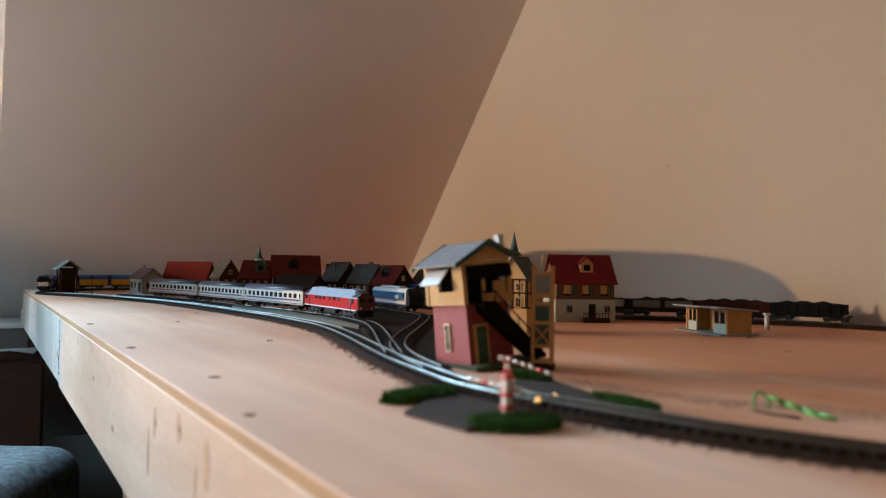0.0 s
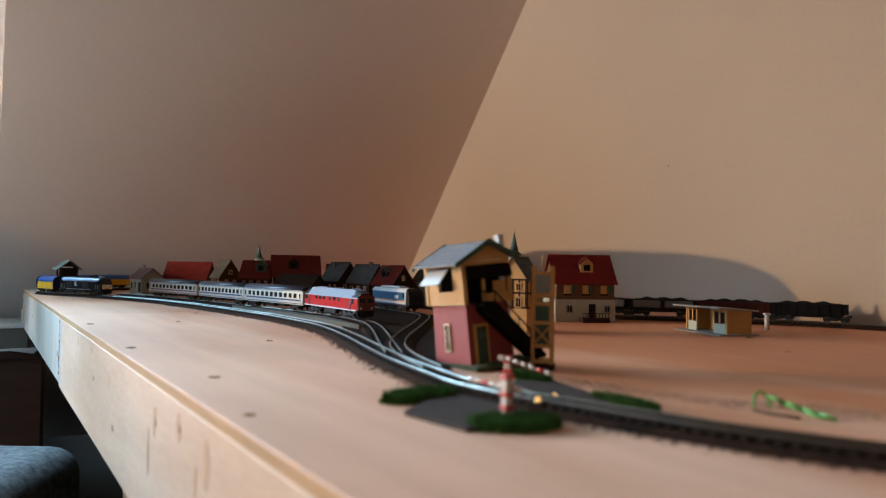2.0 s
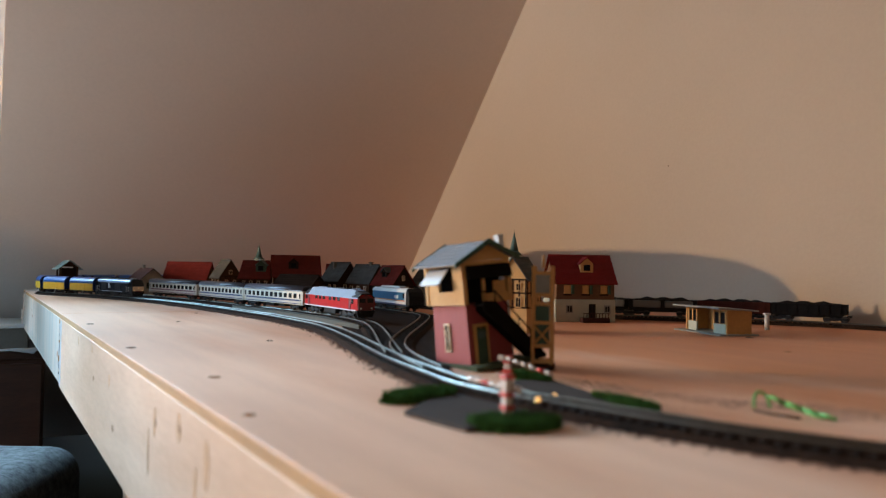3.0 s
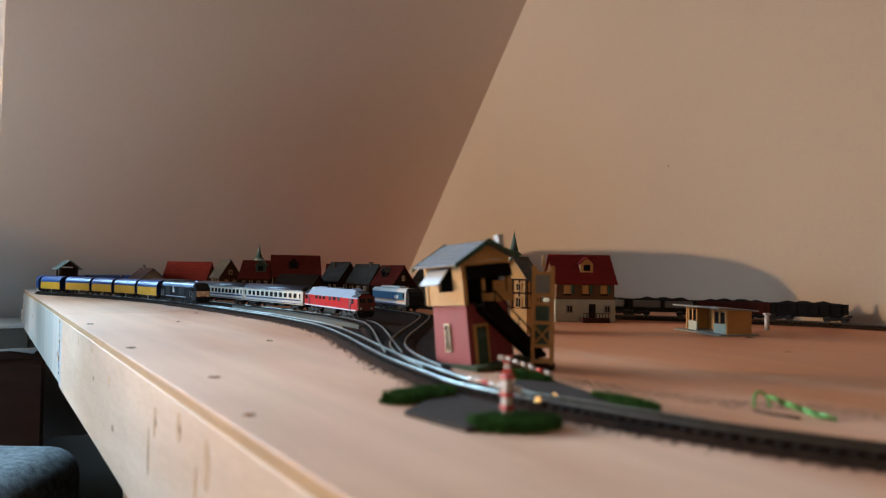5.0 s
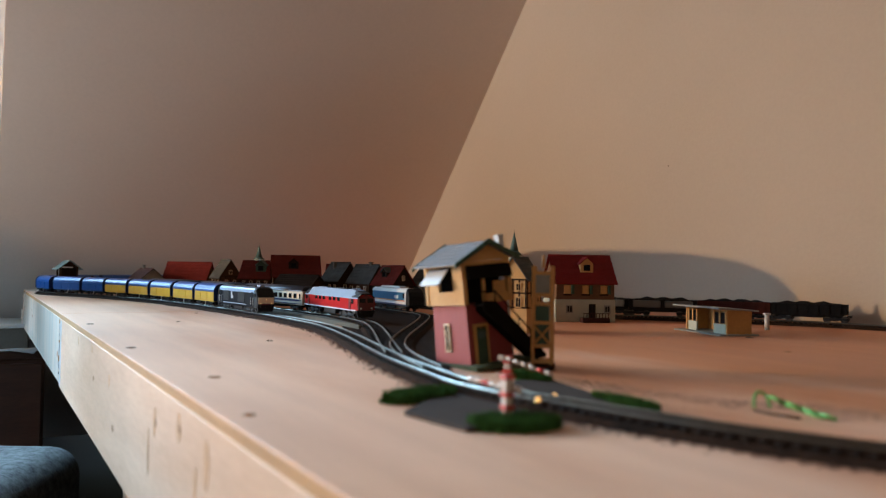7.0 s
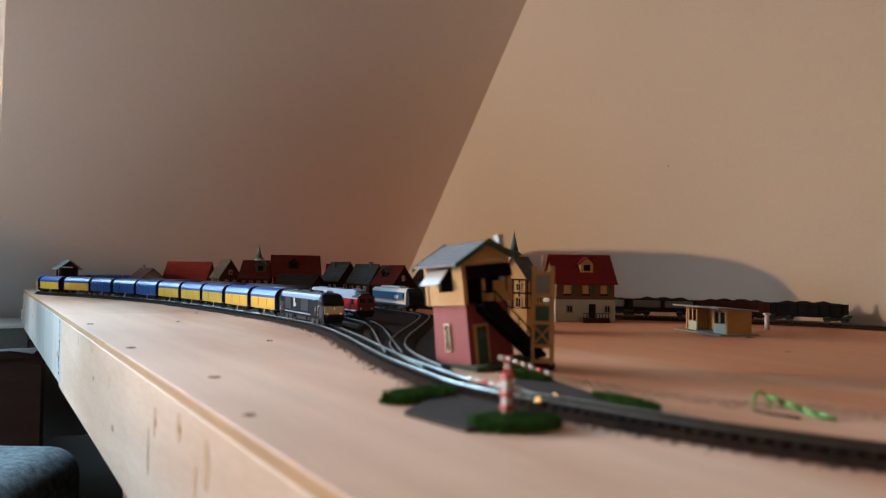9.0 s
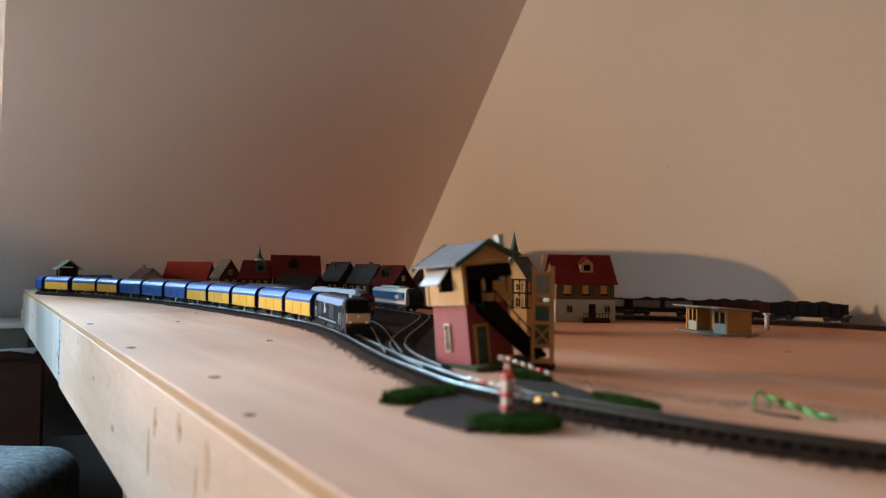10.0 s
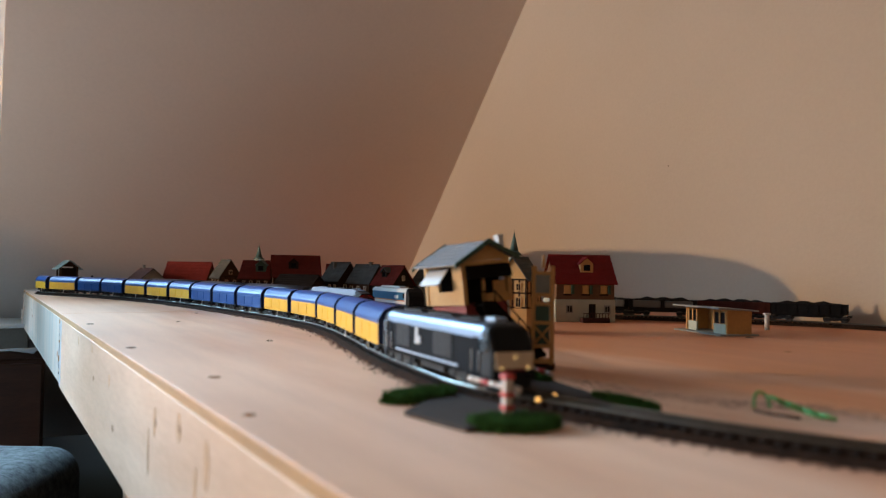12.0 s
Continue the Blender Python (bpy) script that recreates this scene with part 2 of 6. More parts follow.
# unseen slope added past the jamb, round a roof window assumed for daylight
on_slope = lambda a, r: foot - o3 * a + rise * r
for a0, a1, r0, r1 in ((1.72, 3.4, -0.9, 0.44), (1.72, 3.4, 1.92, 2.6), (2.86, 3.4, 0.44, 1.92)):
    slab("roof_slope_piece", [on_slope(a0, r0), on_slope(a0, r1), on_slope(a1, r1), on_slope(a1, r0)], 0.08, M_LOWBOUNCE, "dark unseen slope added beside the roof window", "ceiling")
bm = bmesh.new()
for a0, a1, r0, r1 in ((1.44, 1.50, 0.44, 1.92), (2.80, 2.86, 0.44, 1.92), (1.50, 2.80, 0.44, 0.50), (1.50, 2.80, 1.86, 1.92)):
    lo = [on_slope(*q) - up * 0.03 for q in ((a0, r0), (a1, r0), (a1, r1), (a0, r1))]
    hi = [v + up * 0.07 for v in lo]
    va, vb = [bm.verts.new(v) for v in lo], [bm.verts.new(v) for v in hi]
    bm.faces.new(va)
    bm.faces.new(vb[::-1])
    for i in range(4):
        bm.faces.new((va[i], vb[i], vb[(i + 1) % 4], va[(i + 1) % 4]))
tagged(part("window_1", bm, M_WHITE), "white frame of an unseen roof window, assumed for the daylight", "window", kind="structure")
BACK_HOLE = (1.6, 3.2, 0.25, 1.55)
wall_with_hole("wall_back", (-3.2, -2.4, 0), (1, 0), 6.6, BACK_HOLE, 0.15, "dark unseen back wall with an opening added for fill light")
window_frame("back_fill_frame", (-3.2, -2.4, 0), (1, 0), BACK_HOLE, "white frame added round the back fill light")
slab("floor", [(-3.4, -2.5, FLOOR_Z), (-3.4, 5.4, FLOOR_Z), (3.6, 5.4, FLOOR_Z), (3.6, -2.5, FLOOR_Z)], 0.05, M_FLOOR, "dark wooden attic floor", "floor")
slab("ceiling", [(-3.4, -2.5, CEIL_Z), (3.6, -2.5, CEIL_Z), (3.6, 5.4, CEIL_Z), (-3.4, 5.4, CEIL_Z)], 0.05, M_LOWBOUNCE, "dark unseen flat ceiling, added to cut bounced light", "ceiling")
# ---- the table: two boards, end to end ----


def wood(name, light, dark, grain=(1, 14, 14), rough=0.42, fuzz=0.0, painted_light=False):
    """Planed timber: long grain along the object's x, blotches, fine pores."""
    m = mat(name, light, rough, vary=0.2, scale=3.0, fine=30, bump=0.12, stretch=grain, other=dark, spec=0.5)
    n, l = m.node_tree.nodes, m.node_tree.links
    b = n["Principled BSDF"]
    src = b.inputs["Base Color"].links[0].from_socket
    tc = n.new("ShaderNodeTexCoord")
    blot = n.new("ShaderNodeTexNoise")
    blot.inputs["Scale"].default_value, blot.inputs["Detail"].default_value = 2.2, 5.0
    l.new(tc.outputs["Object"], blot.inputs["Vector"])
    mix = n.new("ShaderNodeMix")
    mix.data_type, mix.blend_type = "RGBA", "MULTIPLY"
    ramp = n.new("ShaderNodeValToRGB")
    ramp.color_ramp.elements[0].position, ramp.color_ramp.elements[1].position = 0.35, 0.65
    ramp.color_ramp.elements[0].color, ramp.color_ramp.elements[1].color = (0.82, 0.74, 0.66, 1), (1, 1, 1, 1)
    l.new(blot.outputs["Fac"], ramp.inputs[0])
    mix.inputs[0].default_value = 1.0
    l.new(src, mix.inputs[6])
    l.new(ramp.outputs[0], mix.inputs[7])
    l.new(mix.outputs[2], b.inputs["Base Color"])
    rr = n.new("ShaderNodeMapRange")
    rr.inputs[3].default_value, rr.inputs[4].default_value = rough - 0.08, rough + 0.14
    l.new(blot.outputs["Fac"], rr.inputs[0])
    l.new(rr.outputs[0], b.inputs["Roughness"])
    if painted_light:
        # cool-to-warm light put into the colour: orange grows towards the gable, ragged border
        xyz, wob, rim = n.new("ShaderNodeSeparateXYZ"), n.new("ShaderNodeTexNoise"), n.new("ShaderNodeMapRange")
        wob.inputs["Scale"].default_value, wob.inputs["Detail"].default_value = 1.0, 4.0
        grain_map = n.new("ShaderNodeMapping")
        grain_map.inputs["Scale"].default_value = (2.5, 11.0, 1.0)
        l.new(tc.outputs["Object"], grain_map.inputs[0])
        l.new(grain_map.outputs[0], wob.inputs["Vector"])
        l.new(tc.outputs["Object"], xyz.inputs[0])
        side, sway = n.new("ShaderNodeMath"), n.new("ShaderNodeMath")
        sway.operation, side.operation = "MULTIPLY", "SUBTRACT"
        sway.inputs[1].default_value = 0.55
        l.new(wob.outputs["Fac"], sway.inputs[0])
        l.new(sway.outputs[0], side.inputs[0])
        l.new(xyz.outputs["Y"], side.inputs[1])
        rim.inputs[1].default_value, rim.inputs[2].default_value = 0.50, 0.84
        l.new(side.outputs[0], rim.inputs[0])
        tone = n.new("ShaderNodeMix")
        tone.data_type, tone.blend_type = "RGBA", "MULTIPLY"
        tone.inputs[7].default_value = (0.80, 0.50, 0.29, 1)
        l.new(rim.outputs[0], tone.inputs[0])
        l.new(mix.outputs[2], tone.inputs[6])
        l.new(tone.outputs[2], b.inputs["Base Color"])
    # raw fibres' grazing sheen; cut towards the gable to mimic the window's glare
    b.inputs["Sheen Weight"].default_value, b.inputs["Sheen Roughness"].default_value = fuzz, 0.45
    if painted_light:
        sheen_mix = n.new("ShaderNodeMapRange")
        sheen_mix.inputs[3].default_value, sheen_mix.inputs[4].default_value = fuzz, 0.03
        l.new(rim.outputs[0], sheen_mix.inputs[0])
        l.new(sheen_mix.outputs[0], b.inputs["Sheen Weight"])
    return m


# the window's cool light and the warm far side are painted into this wood
M_PLY = wood("birch_plywood", (0.73, 0.395, 0.215), (0.63, 0.30, 0.14), rough=0.42, fuzz=0.25, painted_light=True)
M_PINE = wood("planed_pine", (0.74, 0.51, 0.36), (0.62, 0.38, 0.24), grain=(1.5, 9, 9), rough=0.5)
M_PLYEDGE = mat("plywood_edge", (0.52, 0.26, 0.09), 0.6, vary=0.35, scale=20, fine=90, bump=0.2, stretch=(1, 1, 30))
M_STAINED = wood("stained_pine", (0.70, 0.53, 0.41), (0.42, 0.42, 0.38), grain=(7, 7, 0.6), rough=0.5)
M_BLUESTAIN = mat("blue_grey_stained_pine", (0.56, 0.56, 0.56), 0.6, vary=0.12, scale=30, fine=200, bump=0.1, stretch=(3, 3, 0.5))
M_RESIN = mat("resin_streak", (0.68, 0.38, 0.20), 0.5, vary=0.3, scale=60, fine=300, bump=0.1, stretch=(1, 1, 0.3))
TILT = math.atan2(ALONG[1], ALONG[0])
EDGE_V, SEAM_U, END_U = 0.1236, 1.538, 2.973


def on_table(ob):
    """Local x runs along the table, local y towards its front edge."""
    ob.matrix_world = Matrix.Rotation(TILT, 4, "Z")
    return ob


STREAKS = [(0.656, -0.0389, 0.005, 0.012), (0.568, -0.0272, 0.006, 0.011), (0.916, -0.039, 0.0045, 0.007), (0.488, -0.0361, 0.006, 0.016), (1.073, -0.0156, 0.0035, 0.009), (0.68, -0.0676, 0.0035, 0.02), (0.516, -0.0559, 0.0035, 0.012), (1.232, -0.023, 0.0035, 0.007)]
back_v = lambda u: 1.352 + (u - 0.75) * 0.098
for k, (u0, u1) in enumerate(((-0.9, SEAM_U - 0.0024), (SEAM_U + 0.0024, END_U))):
    bm = bmesh.new()
    prism_z(bm, [(u0, -EDGE_V), (u0, -back_v(u0)), (u1, -back_v(u1)), (u1, -EDGE_V)], -0.0012, 0.0)
    edges = [e for e in bm.edges if all(abs(v.co.z) < 1e-6 for v in e.verts)]
    bmesh.ops.bevel(bm, geom=edges, offset=0.0005, segments=2, profile=0.5, affect="EDGES")
    top_board = tagged(on_table(part("table_top", bm, M_PLY)), "birch plywood board of the railway table, light painted into its tone", "table", kind="structure")
    bm = bmesh.new()
    prism_z(bm, [(u0 + 0.0005, -EDGE_V - 0.0006), (u0 + 0.0005, -back_v(u0)), (u1 - 0.0005, -back_v(u1)), (u1 - 0.0005, -EDGE_V - 0.0006)], -0.0092, -0.0013)
    part("board_core", bm, M_PLYEDGE, top_board, "darker layered plywood edge")
for k, (u0, u1, drop) in enumerate(((-0.9, SEAM_U - 0.001, 0.0), (SEAM_U + 0.0045, END_U - 0.020, 0.006))):
    bm = bmesh.new()
    box(bm, (u0 + u1) / 2, -EDGE_V - 0.014 + 0.002, -0.131 + drop, u1 - u0, 0.024, 0.1216 - drop, 0.0008)
    fb = tagged(on_table(part("fascia_board", bm, M_STAINED if k else M_PINE)), "pale planed pine board along the table edge" if not k else "pale pine end board with stains along the table edge", "board", kind="structure")
    rnd = random.Random(4 + k)
    for q in range(7 if not k else 4):
        bm = bmesh.new()
        u = u0 + (u1 - u0) * rnd.random() if q > 3 or k else (0.652, 0.564, 0.88, 0.30)[q]
        z = rnd.uniform(-0.115, -0.035) if q > 3 or k else (-0.038, -0.0275, -0.085, -0.07)[q]
        a = rnd.uniform(0.0025, 0.0065)
        ring = [(u + a * 1.6 * math.cos(2 * math.pi * i / 14), z + a * math.sin(2 * math.pi * i / 14)) for i in range(14)]
        va = [bm.verts.new((x, -EDGE_V + 0.0003, h)) for x, h in ring]
        vb = [bm.verts.new((x, -EDGE_V - 0.002, h)) for x, h in ring]
        bm.faces.new(va)
        for i in range(14):
            bm.faces.new((va[i], vb[i], vb[(i + 1) % 14], va[(i + 1) % 14]))
        part("knot", bm, M_KNOTSOFT, fb)
    if not k:
        # resin streaks across the grain of the near board
        for u, z, w, h in STREAKS:
            bm = bmesh.new()
            ring = [(u + w * math.cos(t) * (1 + 0.3 * math.sin(3 * t + u * 50)), z + h * math.sin(t)) for t in [2 * math.pi * i / 16 for i in range(16)]]
            va = [bm.verts.new((x, -EDGE_V + 0.0003, q)) for x, q in ring]
            vb = [bm.verts.new((x, -EDGE_V - 0.002, q)) for x, q in ring]
            bm.faces.new(va)
            for i in range(16):
                bm.faces.new((va[i], vb[i], vb[(i + 1) % 16], va[(i + 1) % 16]))
            part("resin_streak", bm, M_RESIN, fb)
        bm = bmesh.new()
        box(bm, SEAM_U - 0.019, -EDGE_V - 0.0008, -0.129, 0.024, 0.0024, 0.117)
        part("stain", bm, M_BLUESTAIN, fb, "bluish weathered stripe beside the joint")
    else:
        # splinters and glue left in the joint of the two boards
        for q in range(9):
            bm = bmesh.new()
            h = rnd.uniform(0.003, 0.012)
            box(bm, SEAM_U + rnd.uniform(0.000, 0.005), -EDGE_V - 0.001, -0.018 - q * 0.0115, rnd.uniform(0.0015, 0.004), 0.005, h, 0.0003)
            part("splinter", bm, M_WHITE if q % 3 else M_PLYEDGE, fb)
bm = bmesh.new()
box(bm, END_U - 0.0095, -(EDGE_V + back_v(END_U)) / 2, -0.131, 0.018, back_v(END_U) - EDGE_V + 0.004, 0.130 - 0.0170, 0.0015)
tagged(on_table(part("end_board", bm, M_PINE)), "pale pine board across the table end", "board", kind="structure")
# dark spots shaped as screw heads; the browner ones stand for knots
for u, v, r in ((1.251, 0.141, 0.0052), (0.879, 0.140, 0.0052), (0.454, 0.1395, 0.0042), (0.621, 0.162, 0.0050), (1.48, 0.35, 0.0035), (1.26, 0.27, 0.003), (0.90, 0.30, 0.004), (0.70, 0.93, 0.006), (0.55, 0.80, 0.004)):
    bm = bmesh.new()
    cyl(bm, (0, 0, -0.0008), (0, 0, 0.0004), r, r * 0.97, seg=18)
    box(bm, 0, 0, 0.0002, r * 1.1, r * 0.22, 0.0006)
    s_ob = tagged(part("board_spot", bm, M_KNOTSOFT if u < 0.65 else M_KNOT), "dark round spot in the board, shaped as a screw head", "screw", "screws in the board")
    s_ob.matrix_world = Matrix.Translation((*uv(u, v), 0.0002))
# table legs
for u, v in ((0.3, 0.45), (1.40, 0.60), (2.70, 0.45), (0.3, 1.15), (1.40, 1.25), (2.70, 1.35)):
    bm = bmesh.new()
    box(bm, 0, 0, 0, 0.06, 0.06, -FLOOR_Z - 0.0166, 0.003)
    leg = tagged(part("table_leg", bm, M_PINE), "square pine leg under the railway table", "table leg", "table legs", kind="structure")
    leg.matrix_world = Matrix.Translation((*uv(u, v), FLOOR_Z)) @ Matrix.Rotation(TILT, 4, "Z")


def sweep(bm, line, profile, mi=0, z=0.0, closed=True):
    """A strip of a (side, height) profile along a line."""
    line = np.asarray(line)
    d = np.gradient(line, axis=0)
    d /= np.linalg.norm(d, axis=1)[:, None]
    rings = [[bm.verts.new((p[0] + t[1] * s, p[1] - t[0] * s, z + h)) for s, h in profile] for p, t in zip(line, d)]
    n = len(profile)
    for a, b in zip(rings, rings[1:]):
        for i in range(n if closed else n - 1):
            f = bm.faces.new((a[i], b[i], b[(i + 1) % n], a[(i + 1) % n]))
            f.material_index = mi[i] if isinstance(mi, list) else mi
    if closed:
        bm.faces.new(rings[0])
        bm.faces.new(rings[-1][::-1])


def sleeper_mesh(bm, m):
    vs = [bm.verts.new(m @ Vector((x, y, z))) for z in (0.0035, 0.0062) for x, y in ((-0.0013, -0.0145), (0.0013, -0.0145), (0.0013, 0.0145), (-0.0013, 0.0145))]
    for q in ((4, 5, 6, 7), (0, 1, 5, 4), (1, 2, 6, 5), (2, 3, 7, 6), (3, 0, 4, 7)):
        bm.faces.new([vs[j] for j in q])


SLEEPER_MESH = bpy.data.meshes.new("sleeper")
bm = bmesh.new()
sleeper_mesh(bm, Matrix.Identity(4))
bm.to_mesh(SLEEPER_MESH)
bm.free()
SLEEPER_MESH.materials.append(M_SLEEPER)


def railway(line, single=0, bed=True, label="model railway track with dark sleepers and bright rails"):
    t = thing("railway_track", Matrix.Identity(4), label, "track", "tracks on the table")
    if bed:
        bm = bmesh.new()
        sweep(bm, line, [(-0.0215, 0.0003), (0.0215, 0.0003), (0.0165, 0.0042), (-0.0165, 0.0042)])
        part("ballast_bed", bm, M_BALLAST, t)
    for side in (-1, 1):
        bm = bmesh.new()
        c = side * 0.00825
        sweep(bm, line, [(c - 0.0011, 0.006), (c + 0.0011, 0.006), (c + 0.0006, 0.0072), (c + 0.0008, 0.0078), (c + 0.0004, 0.0085), (c - 0.0004, 0.0085), (c - 0.0008, 0.0078), (c - 0.0006, 0.0072)], [0, 0, 1, 1, 1, 1, 1, 0])
        part("rail", bm, [M_RUST, M_METAL], t)
    d = np.gradient(np.asarray(line), axis=0)
    gap = 0.008
    total = int(len(line) * 0.01 / gap)
    rest = bmesh.new()
    for k in range(total):
        i = min(len(line) - 1, int(k * gap / 0.01))
        f = k * gap / 0.01 - i
        p = line[i] + (line[min(i + 1, len(line) - 1)] - line[i]) * f
        m = Matrix.Translation((p[0], p[1], 0)) @ Matrix.Rotation(math.atan2(d[i][1], d[i][0]), 4, "Z")
        if k >= total - single:
            ob = new("sleeper", SLEEPER_MESH)
            ob.parent = t
            ob.matrix_basis = m
        else:
            sleeper_mesh(rest, m)
    tagged(part("sleeper_strip", rest, M_SLEEPER, t), kind="stuff")
    return t


railway(MAIN, single=210)
# dark scatter ground where the tracks meet, and crumbs of ballast along the main line
bm = bmesh.new()
rnd = random.Random(11)
patch = [(-0.165, 1.300), (-0.195, 1.450), (-0.130, 1.580), (-0.020, 1.500), (0.030, 1.400), (0.045, 1.150), (0.030, 0.900), (0.012, 0.740), (-0.005, 0.620), (-0.045, 0.690), (-0.085, 0.850), (-0.120, 1.000), (-0.150, 1.150)]
dense = smooth_path(patch + patch[:1], 0.008)
prism_z(bm, [(p[0] + rnd.uniform(-0.002, 0.002), p[1] + rnd.uniform(-0.002, 0.002)) for p in dense], 0.0001, 0.0012)
tagged(part("scatter_ground", bm, M_BALLAST), "dark brown scatter between the merging tracks", "ground", kind="structure")
vs, fs = [], []
heading = np.gradient(MAIN, axis=0)
for k in range(5200):
    i = rnd.randint(len(MAIN) - 205, len(MAIN) - 1)
    d = heading[i] / np.linalg.norm(heading[i])
    off = rnd.choice((-1, 1)) * (0.0195 + abs(rnd.gauss(0, 0.0055)))
    x, y = MAIN[i][0] + d[1] * off + rnd.uniform(-0.005, 0.005) * d[0], MAIN[i][1] - d[0] * off + rnd.uniform(-0.005, 0.005) * d[1]
    r = rnd.uniform(0.0006, 0.0017)
    b = len(vs)
    a0 = rnd.uniform(0, 6.28)
    vs += [(x + r * math.cos(a0 + q * 2.09), y + r * math.sin(a0 + q * 2.09), 0.0002) for q in range(3)] + [(x, y, 0.0003 + r * 0.7)]
    fs += [(b, b + 1, b + 3), (b + 1, b + 2, b + 3), (b + 2, b, b + 3)]
# a brown streak on the board, drawn as a sparse band of crumbs
trail = smooth_path([(0.102, 0.633), (0.154, 0.563), (0.201, 0.525), (0.255, 0.512), (0.283, 0.487), (0.36, 0.45)], 0.002)
for k in range(2200):
    p = trail[rnd.randint(0, len(trail) - 1)]
    x, y, r = p[0] + rnd.gauss(0, 0.008), p[1] + rnd.gauss(0, 0.013), rnd.uniform(0.0003, 0.0008)
    b, a0 = len(vs), rnd.uniform(0, 6.28)
    vs += [(x + r * math.cos(a0 + q * 2.09), y + r * math.sin(a0 + q * 2.09), 0.0002) for q in range(3)] + [(x, y, 0.0002 + r * 0.6)]
    fs += [(b, b + 1, b + 3), (b + 1, b + 2, b + 3), (b + 2, b, b + 3)]
me = bpy.data.meshes.new("ballast_crumb")
me.from_pydata(vs, [], fs)
me.materials.append(M_CRUMB)
tagged(new("ballast_crumb", me), "red-brown crumbs beside the rails and in a streak on the board", "ballast", kind="stuff")
bm = bmesh.new()
inner, outer = [uv(u, v) for u, v in ((1.012, 0.470), (1.21, 0.4805), (1.37, 0.4765), (1.63, 0.462))], [uv(u, v) for u, v in ((1.66, 0.468), (1.38, 0.498), (1.22, 0.5045), (1.012, 0.474))]
prism_z(bm, inner + outer, 0.0004, 0.0066)
tagged(part("platform", bm, M_PLATFORM), "low narrow pale grey platform between the tracks", "platform")
for ln in (SIDING_A, SIDING_B, FAR_TRACK):
    railway(ln)

# ---- vehicles: x forwards, z up from the rail ----
WAGON_PITCH = 0.1335


def along(line, s):
    """The point and heading at s metres along a line of even steps."""
    i = min(max(int(s / 0.01), 0), len(line) - 2)
    f = s / 0.01 - i
    return line[i] + (line[i + 1] - line[i]) * f


def vehicle_pose(line, s, base):
    """A vehicle whose two bogies stand on the line, base apart."""
    a, b = along(line, s - base / 2), along(line, s + base / 2)
    m = (a + b) / 2
    return pose(m[0], m[1], RAIL_Z, 0, 0, math.degrees(math.atan2(b[1] - a[1], b[0] - a[0])))


def loft(bm, rings, mi=0, smooth=False):
    """A skin over closed rings of points, capped at both ends. mi may be a list, one index for each strip."""
    vs = [[bm.verts.new(p) for p in r] for r in rings]
    n = len(rings[0])
    for a, b in zip(vs, vs[1:]):
        for i in range(n):
            f = bm.faces.new((a[i], b[i], b[(i + 1) % n], a[(i + 1) % n]))
            f.material_index = mi[i] if isinstance(mi, (list, tuple)) else mi
            f.smooth = smooth
    bm.faces.new(vs[0][::-1])
    bm.faces.new(vs[-1])


def bogie(parent, x, wheels=(-0.0145, 0.0145), r=0.0056, length=0.042, material=None):
    bm = bmesh.new()
    for side in (-1, 1):
        box(bm, x, side * 0.0125, 0.0042, length, 0.003, 0.0045, 0.0008)
        for w in wheels:
            box(bm, x + w, side * 0.0142, 0.0035, 0.006, 0.0018, 0.0055, 0.0007)
        box(bm, x, side * 0.0144, 0.0030, 0.010, 0.0016, 0.0030, 0.0006)
    box(bm, x, 0, 0.005, 0.010, 0.024, 0.004, 0.0008)
    b = part("bogie", bm, material or M_BLACK, parent)
    for w in wheels:
        bm = bmesh.new()
        for side in (-1, 1):
            cyl(bm, (x + w, side * 0.0072, r), (x + w, side * 0.0098, r), r, seg=20)
            cyl(bm, (x + w, side * 0.0066, r), (x + w, side * 0.0072, r), r + 0.0009, seg=20)
        cyl(bm, (x + w, -0.0096, r), (x + w, 0.0096, r), 0.001, seg=8)
        part("wheel_set", bm, M_WHEEL, b)
    return b


def buffers(parent, x, sgn, z=0.012, material=None):
    for side in (-1, 1):
        bm = bmesh.new()
        cyl(bm, (x, side * 0.0100, z), (x + sgn * 0.0055, side * 0.0100, z), 0.0013, seg=10)
        cyl(bm, (x + sgn * 0.0055, side * 0.0100, z), (x + sgn * 0.0065, side * 0.0100, z), 0.0027, seg=14)
        part("buffer", bm, material or M_BLACK, parent)


M_WHEEL = mat("wheel_steel", (0.06, 0.05, 0.045), 0.5, metal=0.35, vary=0.3, scale=80, bump=0.05)
M_CREAM = mat("cream_coach_paint", (0.58, 0.53, 0.44), 0.5, vary=0.1, scale=30, bump=0.03)
M_GLASS = mat("dark_glazing", (0.008, 0.009, 0.011), 0.2, vary=0.2, scale=30, bump=0.0, spec=0.25)
M_NAVY = mat("navy_stripe", (0.02, 0.035, 0.12), 0.35, vary=0.15, scale=30, bump=0.03)
M_MAROON = mat("maroon_stripe", (0.16, 0.035, 0.06), 0.4, vary=0.15, scale=30, bump=0.03)
M_RED = mat("red_loco_paint", (0.42, 0.012, 0.012), 0.4, spec=0.15, vary=0.15, scale=40, bump=0.04)
# darkened red: the nose's shade as colour, and red trim and doors
M_DKRED = mat("dark_red_nose_shade_and_trim", (0.13, 0.007, 0.008), 0.38, vary=0.15, scale=40, bump=0.04)
M_ROOFBLUE = mat("pale_grey_roof", (0.16, 0.21, 0.29), 0.6, vary=0.14, scale=40, bump=0.06)
